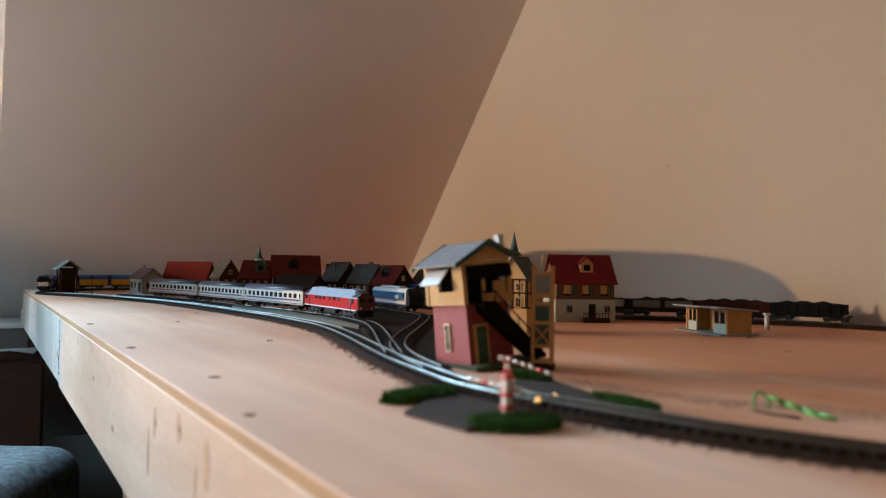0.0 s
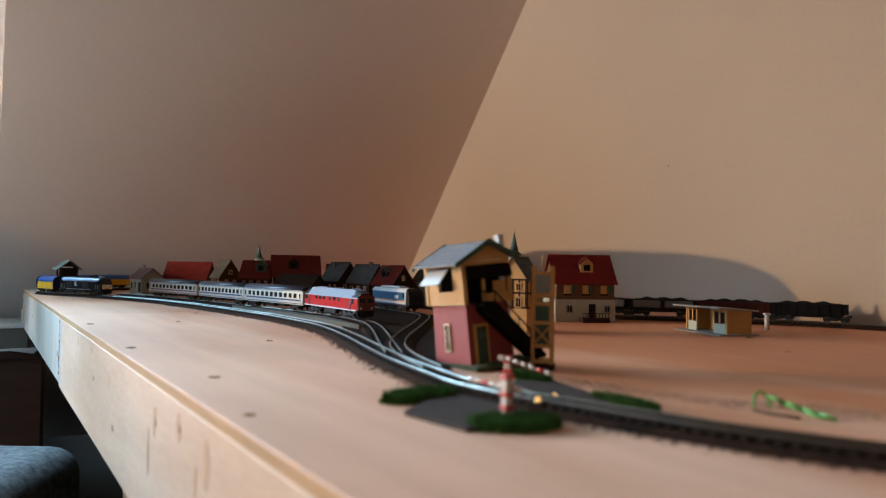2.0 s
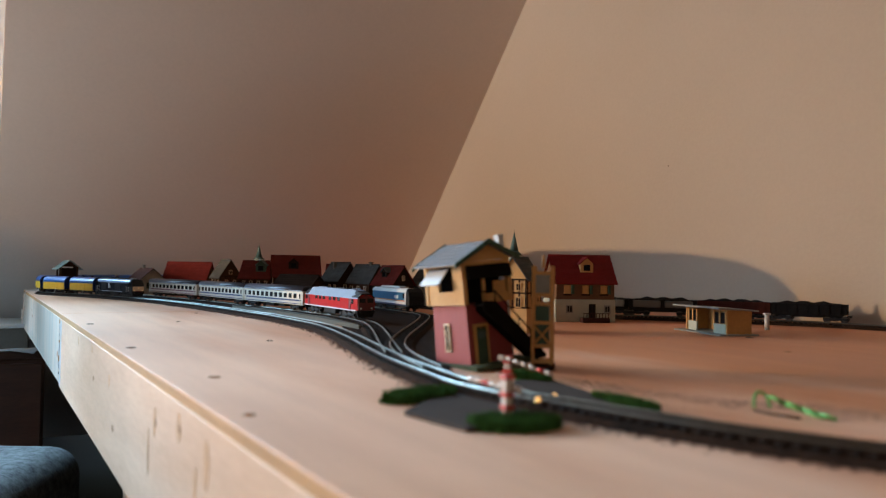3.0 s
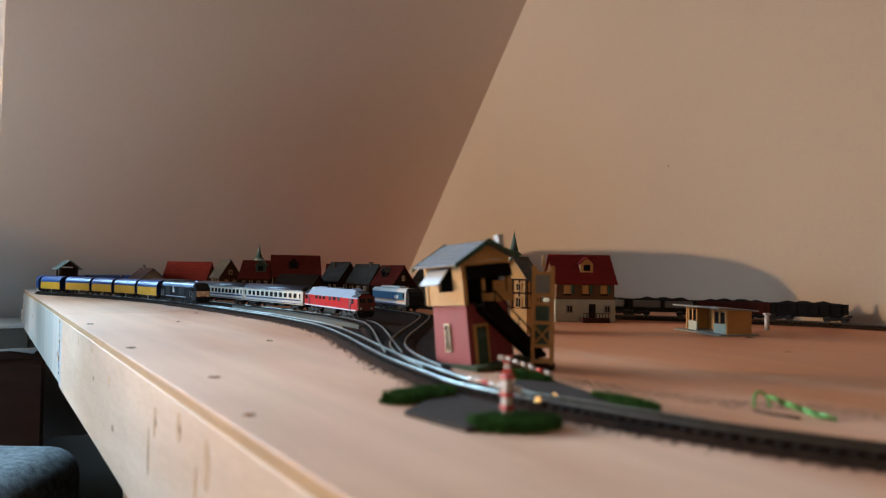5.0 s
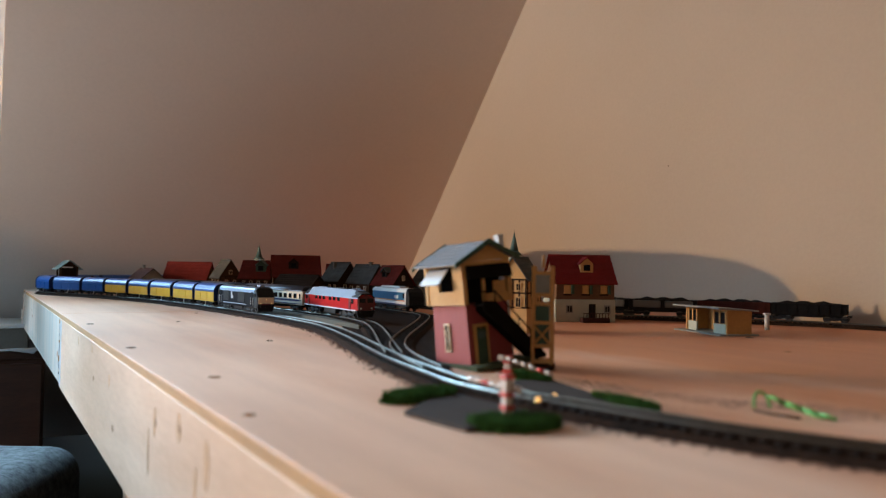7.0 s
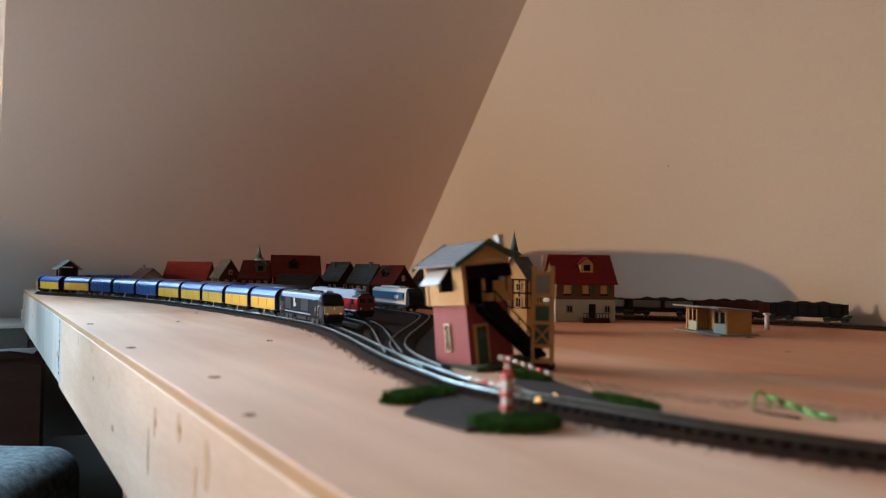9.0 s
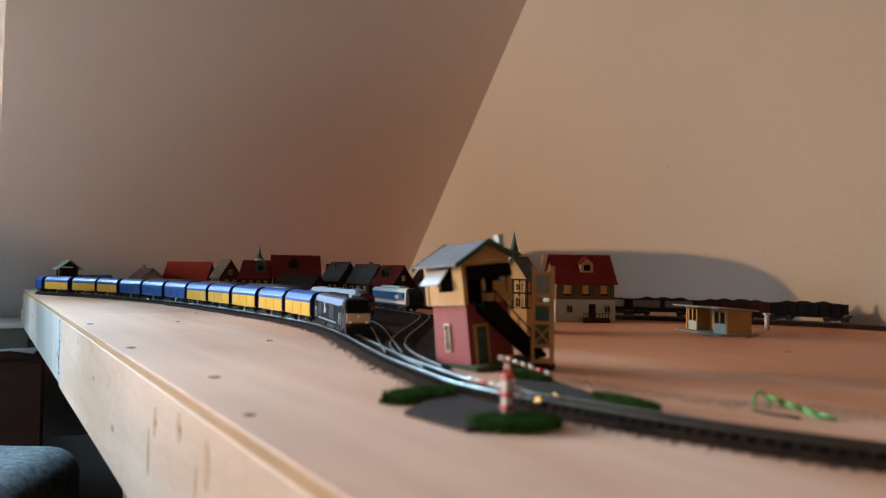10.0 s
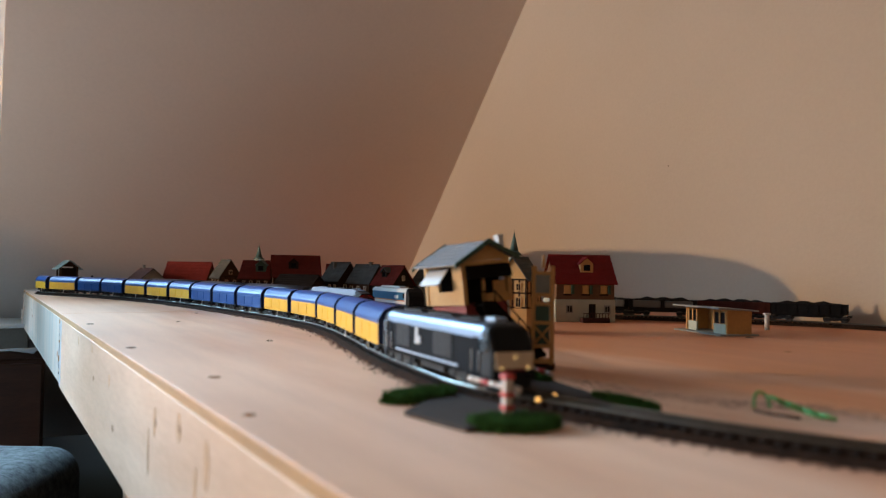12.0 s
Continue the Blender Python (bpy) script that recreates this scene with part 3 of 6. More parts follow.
M_TURQ = mat("petrol_blue_paint", (0.012, 0.10, 0.20), 0.3, vary=0.14, scale=40, bump=0.03)
M_IVORY = mat("ivory_nose_panel", (0.66, 0.50, 0.33), 0.4, vary=0.1, scale=40, bump=0.03)
M_LAMP = mat("warm_headlight", (0.9, 0.75, 0.5), 0.3, vary=0.05, bump=0, emit=((1.0, 0.62, 0.22), 0.5))
M_UNDER = mat("underframe_grey", (0.022, 0.021, 0.021), 0.6, spec=0.2, vary=0.3, scale=70, bump=0.1)
M_LEVER = mat("pale_lever", (0.62, 0.60, 0.55), 0.45, vary=0.1, bump=0.03)


def covered_wagon(side_mat, label, group):
    t = thing("covered_wagon", Matrix.Identity(4), label, "freight wagon", group)
    half = 0.059
    # side walls and ends
    bm = bmesh.new()
    wall = [(-0.0162, 0.0108), (0.0162, 0.0108), (0.0166, 0.0125), (0.0166, 0.0305), (0.0160, 0.0310), (-0.0160, 0.0310), (-0.0166, 0.0305), (-0.0166, 0.0125)]
    prism(bm, wall, -half + 0.0012, half - 0.0012)
    part("body", bm, side_mat, t)
    # raised panels on each side, three a side
    for side in (-1, 1):
        for k in (-1, 0, 1):
            bm = bmesh.new()
            box(bm, k * 0.0385, side * 0.0167, 0.0135, 0.0365, 0.0012, 0.0150, 0.0005)
            part("side_panel", bm, side_mat, t)
        bm = bmesh.new()
        box(bm, 0, side * 0.0172, 0.0104, 0.112, 0.0014, 0.0013, 0.0003)
        part("side_rail", bm, side_mat, t)
    # rounded roof hoods
    bm = bmesh.new()
    side_arc = [(0.0172, 0.0300), (0.0173, 0.0338), (0.0163, 0.0362), (0.0132, 0.0412), (0.0108, 0.0434), (0.0055, 0.0456)]
    arc = [(-y, z) for y, z in side_arc] + [(0.0, 0.0462)] + side_arc[::-1]
    prism(bm, arc, -half, half)
    part("roof", bm, M_BLUEROOF, t, "glossy blue rounded roof hood")
    for sgn in (-1, 1):
        bm = bmesh.new()
        prism(bm, [(y * 1.015, z) for y, z in arc][1:-1] + [(0.0168, 0.0112), (-0.0168, 0.0112)], sgn * half - 0.0006, sgn * half + 0.0014)
        part("end_wall", bm, M_ENDBLUE, t)
        buffers(t, sgn * 0.0585, sgn)
    bm = bmesh.new()
    for side in (-1, 1):
        box(bm, 0, side * 0.0118, 0.0085, 0.112, 0.0022, 0.0028, 0.0005)
    box(bm, 0, 0, 0.0092, 0.110, 0.02, 0.002, 0.0003)
    prism(bm, [(-0.012, 0.0095), (0.012, 0.0095), (0.006, 0.0035), (-0.006, 0.0035)], -0.020, 0.020)
    part("underframe", bm, M_BLACK, t)
    for x in (-0.036, 0.036):
        bogie(t, x, wheels=(0.0,), length=0.018)
    for side in (-1, 1):
        bm = bmesh.new()
        cyl(bm, (0.004, side * 0.0150, 0.0020), (0.0115, side * 0.0168, 0.0105), 0.0009, seg=8)
        box(bm, 0.003, side * 0.0150, 0.0016, 0.006, 0.0022, 0.0009, 0.0002)
        part("step", bm, M_LEVER, t, "pale slanting foot step")
    bm = bmesh.new()
    cyl(bm, (0.059, 0, 0.009), (0.067, 0, 0.009), 0.0012, seg=8)
    part("coupler", bm, M_BLACK, t)
    return t


def section(x, w, zb, zs, zt, wt):
    """One ring of a locomotive body: sill zb, shoulder zs, roof top zt."""
    side = [(w * 0.97, zb), (w, zb + 0.002), (w, zs - 0.002)]
    for k in range(5):
        a = math.pi / 2 * k / 4
        side.append((wt + (w * 0.985 - wt) * math.cos(a), zs + (zt - zs) * math.sin(a)))
    return [(x, -side[0][0], side[0][1])] + [(x, y, z) for y, z in side] + [(x, -y, z) for y, z in side[:0:-1]]


def grey_loco():
    t = thing("diesel_locomotive", Matrix.Identity(4), "dark grey diesel locomotive with painted-in roof-edge reflections and lit headlights", "locomotive")
    bm = bmesh.new()
    b = [section(-0.1030, 0.0150, 0.0100, 0.0260, 0.0270, 0.0120), section(-0.1000, 0.0164, 0.0098, 0.0310, 0.0350, 0.0110), section(-0.0945, 0.0168, 0.0095, 0.0365, 0.0440, 0.0095),
         section(-0.0880, 0.0168, 0.0095, 0.0370, 0.0455, 0.0090),
         section(0.0880, 0.0168, 0.0095, 0.0370, 0.0455, 0.0090), section(0.0945, 0.0168, 0.0095, 0.0365, 0.0440, 0.0095), section(0.1000, 0.0164, 0.0098, 0.0310, 0.0350, 0.0110),
         section(0.1030, 0.0150, 0.0100, 0.0260, 0.0270, 0.0120)]
    loft(bm, b[3:5], [0, 0, 0, 1, 1, 1, 3, 3, 2, 3, 3, 1, 1, 1, 0, 0])
    part("body", bm, [M_GREY, M_SKYEDGE, M_BLACK, M_SHOULDER], t)
    for rings in (b[:4], b[4:]):
        bm = bmesh.new()
        loft(bm, rings)
        part("cab", bm, M_BLACK, t)
    for sgn in (-1, 1):
        # windscreen, nose panel, lamps
        bm = bmesh.new()
        loft(bm, [[(sgn * 0.1014, -0.0135, 0.0290), (sgn * 0.1014, 0.0135, 0.0290), (sgn * 0.0962, 0.0118, 0.0420), (sgn * 0.0962, -0.0118, 0.0420)],
                  [(sgn * 0.1026, -0.0135, 0.0288), (sgn * 0.1026, 0.0135, 0.0288), (sgn * 0.0975, 0.0118, 0.0424), (sgn * 0.0975, -0.0118, 0.0424)]])
        part("windscreen", bm, M_GLASS, t, "dark sloping windscreen")
        bm = bmesh.new()
        box(bm, sgn * 0.1034, 0, 0.0160, 0.0016, 0.0285, 0.0115, 0.0006)
        nose = part("nose_panel", bm, M_IVORY, t, "pale ivory nose panel")
        bm = bmesh.new()
        box(bm, sgn * 0.1036, 0, 0.0148, 0.0018, 0.016, 0.0020, 0.0004)
        part("nose_stripe", bm, M_DKRED, t)
        for y, z, lit in ((-0.0098, 0.0172, 1), (0.0098, 0.0172, 1), (0, 0.0240, 1)):
            bm = bmesh.new()
            cyl(bm, (sgn * 0.1038, y, z), (sgn * 0.1048, y, z), 0.0013, 0.0010, seg=14)
            part("headlight", bm, M_LAMP if sgn > 0 else M_LEVER, nose)
        bm = bmesh.new()
        prism(bm, [(-0.0150, 0.0105), (0.0150, 0.0105), (0.0130, 0.0030), (-0.0130, 0.0030)], sgn * 0.0965, sgn * 0.1015)
        part("snow_plough", bm, M_BLACK, t)
        buffers(t, sgn * 0.1030, sgn, 0.0125)
        bogie(t, sgn * 0.062, wheels=(-0.0205, 0, 0.0205), r=0.0062, length=0.058, material=M_UNDER)
        for side in (-1, 1):
            bm = bmesh.new()
            box(bm, sgn * 0.0925, side * 0.0169, 0.0265, 0.0105, 0.0009, 0.0090, 0.0004)
            part("cab_window", bm, M_GLASS, t)
            bm = bmesh.new()
            box(bm, sgn * 0.0815, side * 0.0169, 0.0125, 0.0095, 0.0008, 0.0235, 0.0003)
            part("cab_door", bm, M_GREY, t)
            bm = bmesh.new()
            for z in (0.0030, 0.0060):
                box(bm, sgn * 0.0815, side * 0.0150, z, 0.008, 0.003, 0.0007)
            part("cab_step", bm, M_UNDER, t)
            bm = bmesh.new()
            for dx in (-0.0055, 0.0055):
                cyl(bm, (sgn * 0.0815 + dx, side * 0.0178, 0.0130), (sgn * 0.0815 + dx, side * 0.0178, 0.0270), 0.0004, seg=6)
            part("handrail", bm, M_LEVER, t)
    for side in (-1, 1):
        for x, wd in ((-0.050, 0.030), (0.028, 0.034)):
            bm = bmesh.new()
            box(bm, x, side * 0.0169, 0.0170, wd, 0.0010, 0.0185, 0.0003)
            for k in range(8):
                box(bm, x, side * 0.0175, 0.0180 + k * 0.0021, wd - 0.002, 0.0008, 0.0009)
            part("side_grille", bm, M_BLACK, t, "black louvred side grille")
        bm = bmesh.new()
        box(bm, -0.006, side * 0.0171, 0.0125, 0.120, 0.0010, 0.0018, 0.0003)
        part("side_stripe", bm, M_SILVER, t)
        for dx, h in ((0, 0.013), (0.006, 0.006)):
            bm = bmesh.new()
            box(bm, -0.0215 + dx, side * 0.0171, 0.0215 if not dx else 0.0220, 0.0052 if not dx else 0.004, 0.0008, h, 0.0002)
            part("emblem_bar", bm, M_WHITE, t)
    bm = bmesh.new()
    for x, l in ((-0.055, 0.038), (0.0, 0.045), (0.052, 0.030)):
        box(bm, x, 0, 0.0450, l, 0.015, 0.0018, 0.0006)
        for k in range(7):
            box(bm, x - l / 2 + l * (k + 0.5) / 7, 0, 0.0466, l / 14, 0.013, 0.0008)
    part("roof_grille", bm, M_UNDER, t)
    bm = bmesh.new()
    box(bm, 0.078, 0, 0.0452, 0.014, 0.010, 0.0035, 0.001)
    part("roof_hatch", bm, M_SILVER, t)
    bm = bmesh.new()
    box(bm, 0, 0, 0.0032, 0.046, 0.026, 0.0075, 0.0015)
    part("fuel_tank", bm, M_UNDER, t)
    return t


def coach(stripe, label):
    t = thing("passenger_coach", Matrix.Identity(4), label, "railway coach", "coaches of the standing express")
    half = 0.1495
    bm = bmesh.new()
    ring = lambda x, k: [(x, y * k, z) for y, z in ((-0.0160, 0.0105), (0.0160, 0.0105), (0.0168, 0.0150), (0.0166, 0.0370), (-0.0166, 0.0370), (-0.0168, 0.0150))]
    loft(bm, [ring(-half, 0.94), ring(-half + 0.003, 1), ring(half - 0.003, 1), ring(half, 0.94)])
    part("body", bm, M_CREAM, t)
    bm = bmesh.new()
    arc = [(-0.0170, 0.0360)] + [(-0.0170 * math.cos(math.pi * k / 10), 0.0368 + 0.0095 * math.sin(math.pi * k / 10) ** 0.75) for k in range(11)] + [(0.0170, 0.0360)]
    prism(bm, arc, -half + 0.0008, half - 0.0008, smooth=True)
    part("roof", bm, M_COACHROOF, t, "dark blue-grey rounded roof")
    # silver strips drawn in for the highlight along each roof edge
    for side in (-1, 1):
        bm = bmesh.new()
        box(bm, 0, side * 0.0172, 0.0362, 2 * half - 0.004, 0.0010, 0.0016, 0.0004)
        part("edge_highlight", bm, M_SILVER, t, "bright strip drawn in as the roof-edge highlight")
    for side in (-1, 1):
        for z, h in ((0.0180, 0.0028), (0.0125, 0.0012)):
            bm = bmesh.new()
            box(bm, 0, side * 0.0170, z, 2 * half - 0.012, 0.0007, h)
            part("side_stripe", bm, stripe, t)
        for k in range(11):
            bm = bmesh.new()
            box(bm, (k - 5) * 0.0232, side * 0.0168, 0.0232, 0.0135, 0.0010, 0.0088, 0.0005)
            part("window", bm, M_GLASS, t)
        for x in (-0.1385, 0.1385):
            bm = bmesh.new()
            box(bm, x, side * 0.0168, 0.0115, 0.0090, 0.0011, 0.0225, 0.0005)
            d = part("door", bm, M_CREAM, t)
            bm = bmesh.new()
            box(bm, x, side * 0.0174, 0.0232, 0.0050, 0.0008, 0.0085, 0.0003)
            part("door_window", bm, M_GLASS, d)
    for sgn in (-1, 1):
        bogie(t, sgn * 0.108)
        buffers(t, sgn * 0.1490, sgn)
        bm = bmesh.new()
        box(bm, sgn * 0.1505, 0, 0.012, 0.003, 0.014, 0.026, 0.001)
        part("gangway", bm, M_BLACK, t)
    bm = bmesh.new()
    box(bm, -0.02, 0, 0.0040, 0.040, 0.022, 0.0068, 0.001)
    box(bm, 0.035, 0, 0.0048, 0.030, 0.020, 0.0060, 0.001)
    part("underframe_box", bm, M_UNDER, t)
    return t


def red_loco():
    t = thing("red_diesel_locomotive", Matrix.Identity(4), "bright red diesel locomotive with pale grey roof standing on track", "locomotive")
    bm = bmesh.new()
    prof = lambda x, k, zt: [(x, -0.0162 * k, 0.0135), (x, 0.0162 * k, 0.0135), (x, 0.0168 * k, 0.0325), (x, 0.0158 * k, 0.0345), (x, 0.0080 * k, zt), (x, -0.0080 * k, zt), (x, -0.0158 * k, 0.0345), (x, -0.0168 * k, 0.0325)]
    loft(bm, [prof(-0.1165, 0.90, 0.0405), prof(-0.104, 1, 0.0420), prof(-0.090, 1, 0.0462), prof(0.090, 1, 0.0462), prof(0.104, 1, 0.0420), prof(0.1165, 0.90, 0.0405)], [0, 0, 1, 1, 1, 1, 1, 0])
    part("body", bm, [M_RED, M_ROOFBLUE], t)
    for sgn in (-1, 1):
        bm = bmesh.new()
        cap = lambda x, k, zt: [(x, y, z + 0.0007) for _, y, z in prof(x, k, zt)[3:7]] + [(x, y, z - 0.0015) for _, y, z in prof(x, k, zt)[3:7][::-1]]
        loft(bm, [cap(sgn * 0.1175, 0.90, 0.0405), cap(sgn * 0.104, 1.01, 0.0420), cap(sgn * 0.097, 1.01, 0.0441)])
        part("cab_roof", bm, M_BLACK, t, "black cab roof")
    for sgn in (-1, 1):
        bm = bmesh.new()
        loft(bm, [[(sgn * 0.1162, -0.0138, 0.0142), (sgn * 0.1162, 0.0138, 0.0142), (sgn * 0.1162, 0.0142, 0.0330), (sgn * 0.1162, 0, 0.0395), (sgn * 0.1162, -0.0142, 0.0330)],
                  [(sgn * 0.1178, -0.0132, 0.0145), (sgn * 0.1178, 0.0132, 0.0145), (sgn * 0.1178, 0.0136, 0.0325), (sgn * 0.1178, 0, 0.0385), (sgn * 0.1178, -0.0136, 0.0325)]])
        nose = part("nose", bm, M_DKRED, t, "red nose with its shade painted in")
        for y in (-0.0066, 0.0066):
            bm = bmesh.new()
            box(bm, sgn * 0.1180, y, 0.0265, 0.0010, 0.0100, 0.0068, 0.0004)
            part("windscreen", bm, M_GLASS, nose)
            bm = bmesh.new()
            cyl(bm, (sgn * 0.1178, y * 1.4, 0.0175), (sgn * 0.1186, y * 1.4, 0.0175), 0.0014, seg=12)
            part("headlight", bm, M_LEVER, nose)
        bm = bmesh.new()
        box(bm, sgn * 0.1150, 0, 0.0100, 0.0050, 0.0310, 0.0042, 0.0006)
        prism(bm, [(-0.0145, 0.0100), (0.0145, 0.0100), (0.0120, 0.0030), (-0.0120, 0.0030)], sgn * 0.1110, sgn * 0.1150)
        part("buffer_beam", bm, M_BLACK, t, "black buffer beam and plough")
        buffers(t, sgn * 0.1165, sgn, 0.0125)
        bogie(t, sgn * 0.072, wheels=(-0.0205, 0, 0.0205), r=0.0060, length=0.058, material=M_UNDER)
        for side in (-1, 1):
            bm = bmesh.new()
            box(bm, sgn * 0.1010, side * 0.0170, 0.0245, 0.0080, 0.0010, 0.0075, 0.0004)
            part("cab_window", bm, M_GLASS, t)
            bm = bmesh.new()
            box(bm, sgn * 0.0905, side * 0.0168, 0.0145, 0.0075, 0.0009, 0.0180, 0.0003)
            part("cab_door", bm, M_DKRED, t)
    for side in (-1, 1):
        bm = bmesh.new()
        box(bm, 0, side * 0.0163, 0.0128, 0.226, 0.0016, 0.0022, 0.0004)
        part("sill_stripe", bm, M_WHITE, t, "white stripe along the sill")
        for x in (-0.052, -0.035, -0.018, 0.010, 0.028, 0.046):
            bm = bmesh.new()
            box(bm, x, side * 0.0169, 0.0265, 0.0105, 0.0009, 0.0060, 0.0004)
            part("side_window", bm, M_GLASS, t)
    bm = bmesh.new()
    box(bm, 0.022, 0, 0.0456, 0.060, 0.014, 0.0022, 0.0006)
    part("roof_grille", bm, M_BLACK, t)
    bm = bmesh.new()
    box(bm, -0.05, 0, 0.0456, 0.040, 0.012, 0.0018, 0.0006)
    for x in (0.076, 0.084):
        cyl(bm, (x, 0.004, 0.0452), (x, 0.004, 0.0485), 0.0012, 0.0018, seg=10)
        cyl(bm, (x, -0.004, 0.0452), (x, -0.004, 0.0485), 0.0012, 0.0018, seg=10)
    part("roof_horn", bm, M_ROOFBLUE, t)
    bm = bmesh.new()
    box(bm, 0, 0, 0.0035, 0.050, 0.027, 0.0095, 0.0015)
    part("fuel_tank", bm, M_UNDER, t)
    return t


def blue_loco():
    t = thing("blue_electric_locomotive", Matrix.Identity(4), "petrol blue and white electric locomotive with black front", "locomotive")
    bm = bmesh.new()
    b = [section(-0.0985, 0.0155, 0.0100, 0.0270, 0.0300, 0.0115), section(-0.0940, 0.0168, 0.0095, 0.0350, 0.0400, 0.0105), section(0.0890, 0.0168, 0.0095, 0.0350, 0.0405, 0.0105),
         section(0.0960, 0.0162, 0.0098, 0.0310, 0.0345, 0.0105), section(0.1000, 0.0150, 0.0100, 0.0250, 0.0262, 0.0115)]
    loft(bm, b, [0] * 3 + [1] * 11 + [0] * 2)
    part("body", bm, [M_TURQ, M_WHITE], t)
    for side in (-1, 1):
        bm = bmesh.new()
        box(bm, -0.004, side * 0.0170, 0.0335, 0.184, 0.0008, 0.0022)
        part("upper_stripe", bm, M_WHITE, t)
        bm = bmesh.new()
        box(bm, -0.004, side * 0.0170, 0.0125, 0.184, 0.0008, 0.0050)
        part("lower_stripe", bm, M_WHITE, t)
        for z, h, mt in ((0.0178, 0.0016, M_OCHRESTRIPE), (0.0105, 0.0022, M_NAVY)):
            bm = bmesh.new()
            box(bm, -0.004, side * 0.0172, z, 0.180, 0.0008, h)
            part("side_stripe", bm, mt, t, "thin orange stripe" if mt is M_OCHRESTRIPE else "")
        bm = bmesh.new()
        prism(bm, [(side * 0.0168, 0.0125), (side * 0.0176, 0.0125), (side * 0.0176, 0.0355), (side * 0.0168, 0.0355)], 0.0820, 0.0885)
        part("corner_stripe", bm, M_WHITE, t)
        bm = bmesh.new()
        box(bm, 0.0775, side * 0.0171, 0.0235, 0.0095, 0.0008, 0.0080, 0.0004)
        part("cab_window", bm, M_GLASS, t)
        for k in range(4):
            bm = bmesh.new()
            box(bm, 0.030 + k * 0.0058, side * 0.0171, 0.0220, 0.0040, 0.0007, 0.0050 + (k % 2) * 0.0014)
            part("emblem_bar", bm, M_WHITE, t)
    bm = bmesh.new()
    loft(bm, [section(0.0895, 0.0171, 0.0100, 0.0350, 0.0412, 0.0107), section(0.0962, 0.0165, 0.0100, 0.0312, 0.0350, 0.0107), section(0.1008, 0.0152, 0.0100, 0.0252, 0.0268, 0.0117)])
    part("cab_front", bm, M_BLACK, t, "black painted cab front")
    bm = bmesh.new()
    box(bm, -0.02, 0, 0.0405, 0.10, 0.015, 0.003, 0.001)
    part("roof_equipment", bm, M_WHITE, t)
    bm = bmesh.new()
    box(bm, 0, 0, 0.0032, 0.046, 0.026, 0.0065, 0.0012)
    part("transformer_box", bm, M_UNDER, t)
    for sgn in (-1, 1):
        bogie(t, sgn * 0.056, wheels=(-0.016, 0.016), r=0.0066, length=0.05, material=M_UNDER)
        buffers(t, sgn * 0.0995, sgn, 0.0125)
    return t


M_OCHRESTRIPE = mat("orange_stripe_paint", (0.55, 0.20, 0.05), 0.45, vary=0.1, bump=0.02)
M_COAL = mat("coal", (0.008, 0.0075, 0.008), 0.85, spec=0.1, vary=0.4, scale=120, fine=500, bump=0.8)
M_BROWN = mat("brown_hopper_paint", (0.060, 0.018, 0.014), 0.88, spec=0.08, vary=0.3, scale=50, bump=0.08)
M_TANK = mat("grey_bin_paint", (0.13, 0.135, 0.135), 0.42, vary=0.2, scale=50, bump=0.05)


def coal_wagon(paint, label, tanks=False):
    t = thing("coal_wagon", Matrix.Identity(4), label, "freight wagon", "wagons of the coal train")
    half = 0.066
    bm = bmesh.new()
    rings = []
    for x, zb in ((-half, 0.0150), (-half + 0.010, 0.0115), (half - 0.010, 0.0115), (half, 0.0150)):
        rings.append([(x, -0.0150, zb), (x, 0.0150, zb), (x, 0.0168, 0.0345), (x, -0.0168, 0.0345)])
    loft(bm, rings)
    part("body", bm, paint, t)
    for side in (-1, 1):
        for k in range(7):
            bm = bmesh.new()
            x = (k - 3) * 0.0185
            box(bm, x, side * 0.0168, 0.0165, 0.0018, 0.0016, 0.0175)
            part("side_rib", bm, paint, t)
        if tanks:
            for x in (-0.031, 0.031):
                bm = bmesh.new()
                box(bm, x, side * 0.0165, 0.0180, 0.054, 0.0050, 0.0145, 0.0020)
                part("side_bin", bm, M_TANK, t, "grey side bin")
    rnd = random.Random(len(label))
    bm = bmesh.new()
    nx, ny = 34, 8
    grid = [[bm.verts.new(((i / nx - 0.5) * 2 * half * 0.97, (j / ny - 0.5) * 0.031, 0.0325 + (0.0030 + 0.0036 * abs(math.sin(i * 0.37 + len(label)))) * math.sin(math.pi * j / ny) * min(1, 5 * i / nx, 5 * (nx - i) / nx) + rnd.uniform(0, 0.0012))) for j in range(ny + 1)] for i in range(nx + 1)]
    for i in range(nx):
        for j in range(ny):
            bm.faces.new((grid[i][j], grid[i + 1][j], grid[i + 1][j + 1], grid[i][j + 1]))
    part("coal_load", bm, M_COAL, t, "heaped black coal load")
    bm = bmesh.new()
    box(bm, 0, 0, 0.0085, 2 * half, 0.012, 0.003, 0.0005)
    part("underframe", bm, M_BLACK, t)
    for sgn in (-1, 1):
        bogie(t, sgn * 0.047)
        buffers(t, sgn * 0.0660, sgn)
    return t


loco = grey_loco()
loco.scale = (1.02, 1.0, 1.0)
yellow_wagon = covered_wagon(M_YELLOW, "covered hopper wagon with yellow sides and blue roof", "wagons of the moving train")
blue_wagon = covered_wagon(M_BLUE, "covered hopper wagon painted blue all over", "wagons of the moving train")
BLUE_ONES = (5, 6, 7, 11, 12)
wagons, used = [], set()
for i in range(15):
    kind = blue_wagon if i in BLUE_ONES else yellow_wagon
    wagons.append(copy_thing(kind, Matrix.Identity(4)) if kind in used else kind)
    used.add(kind)

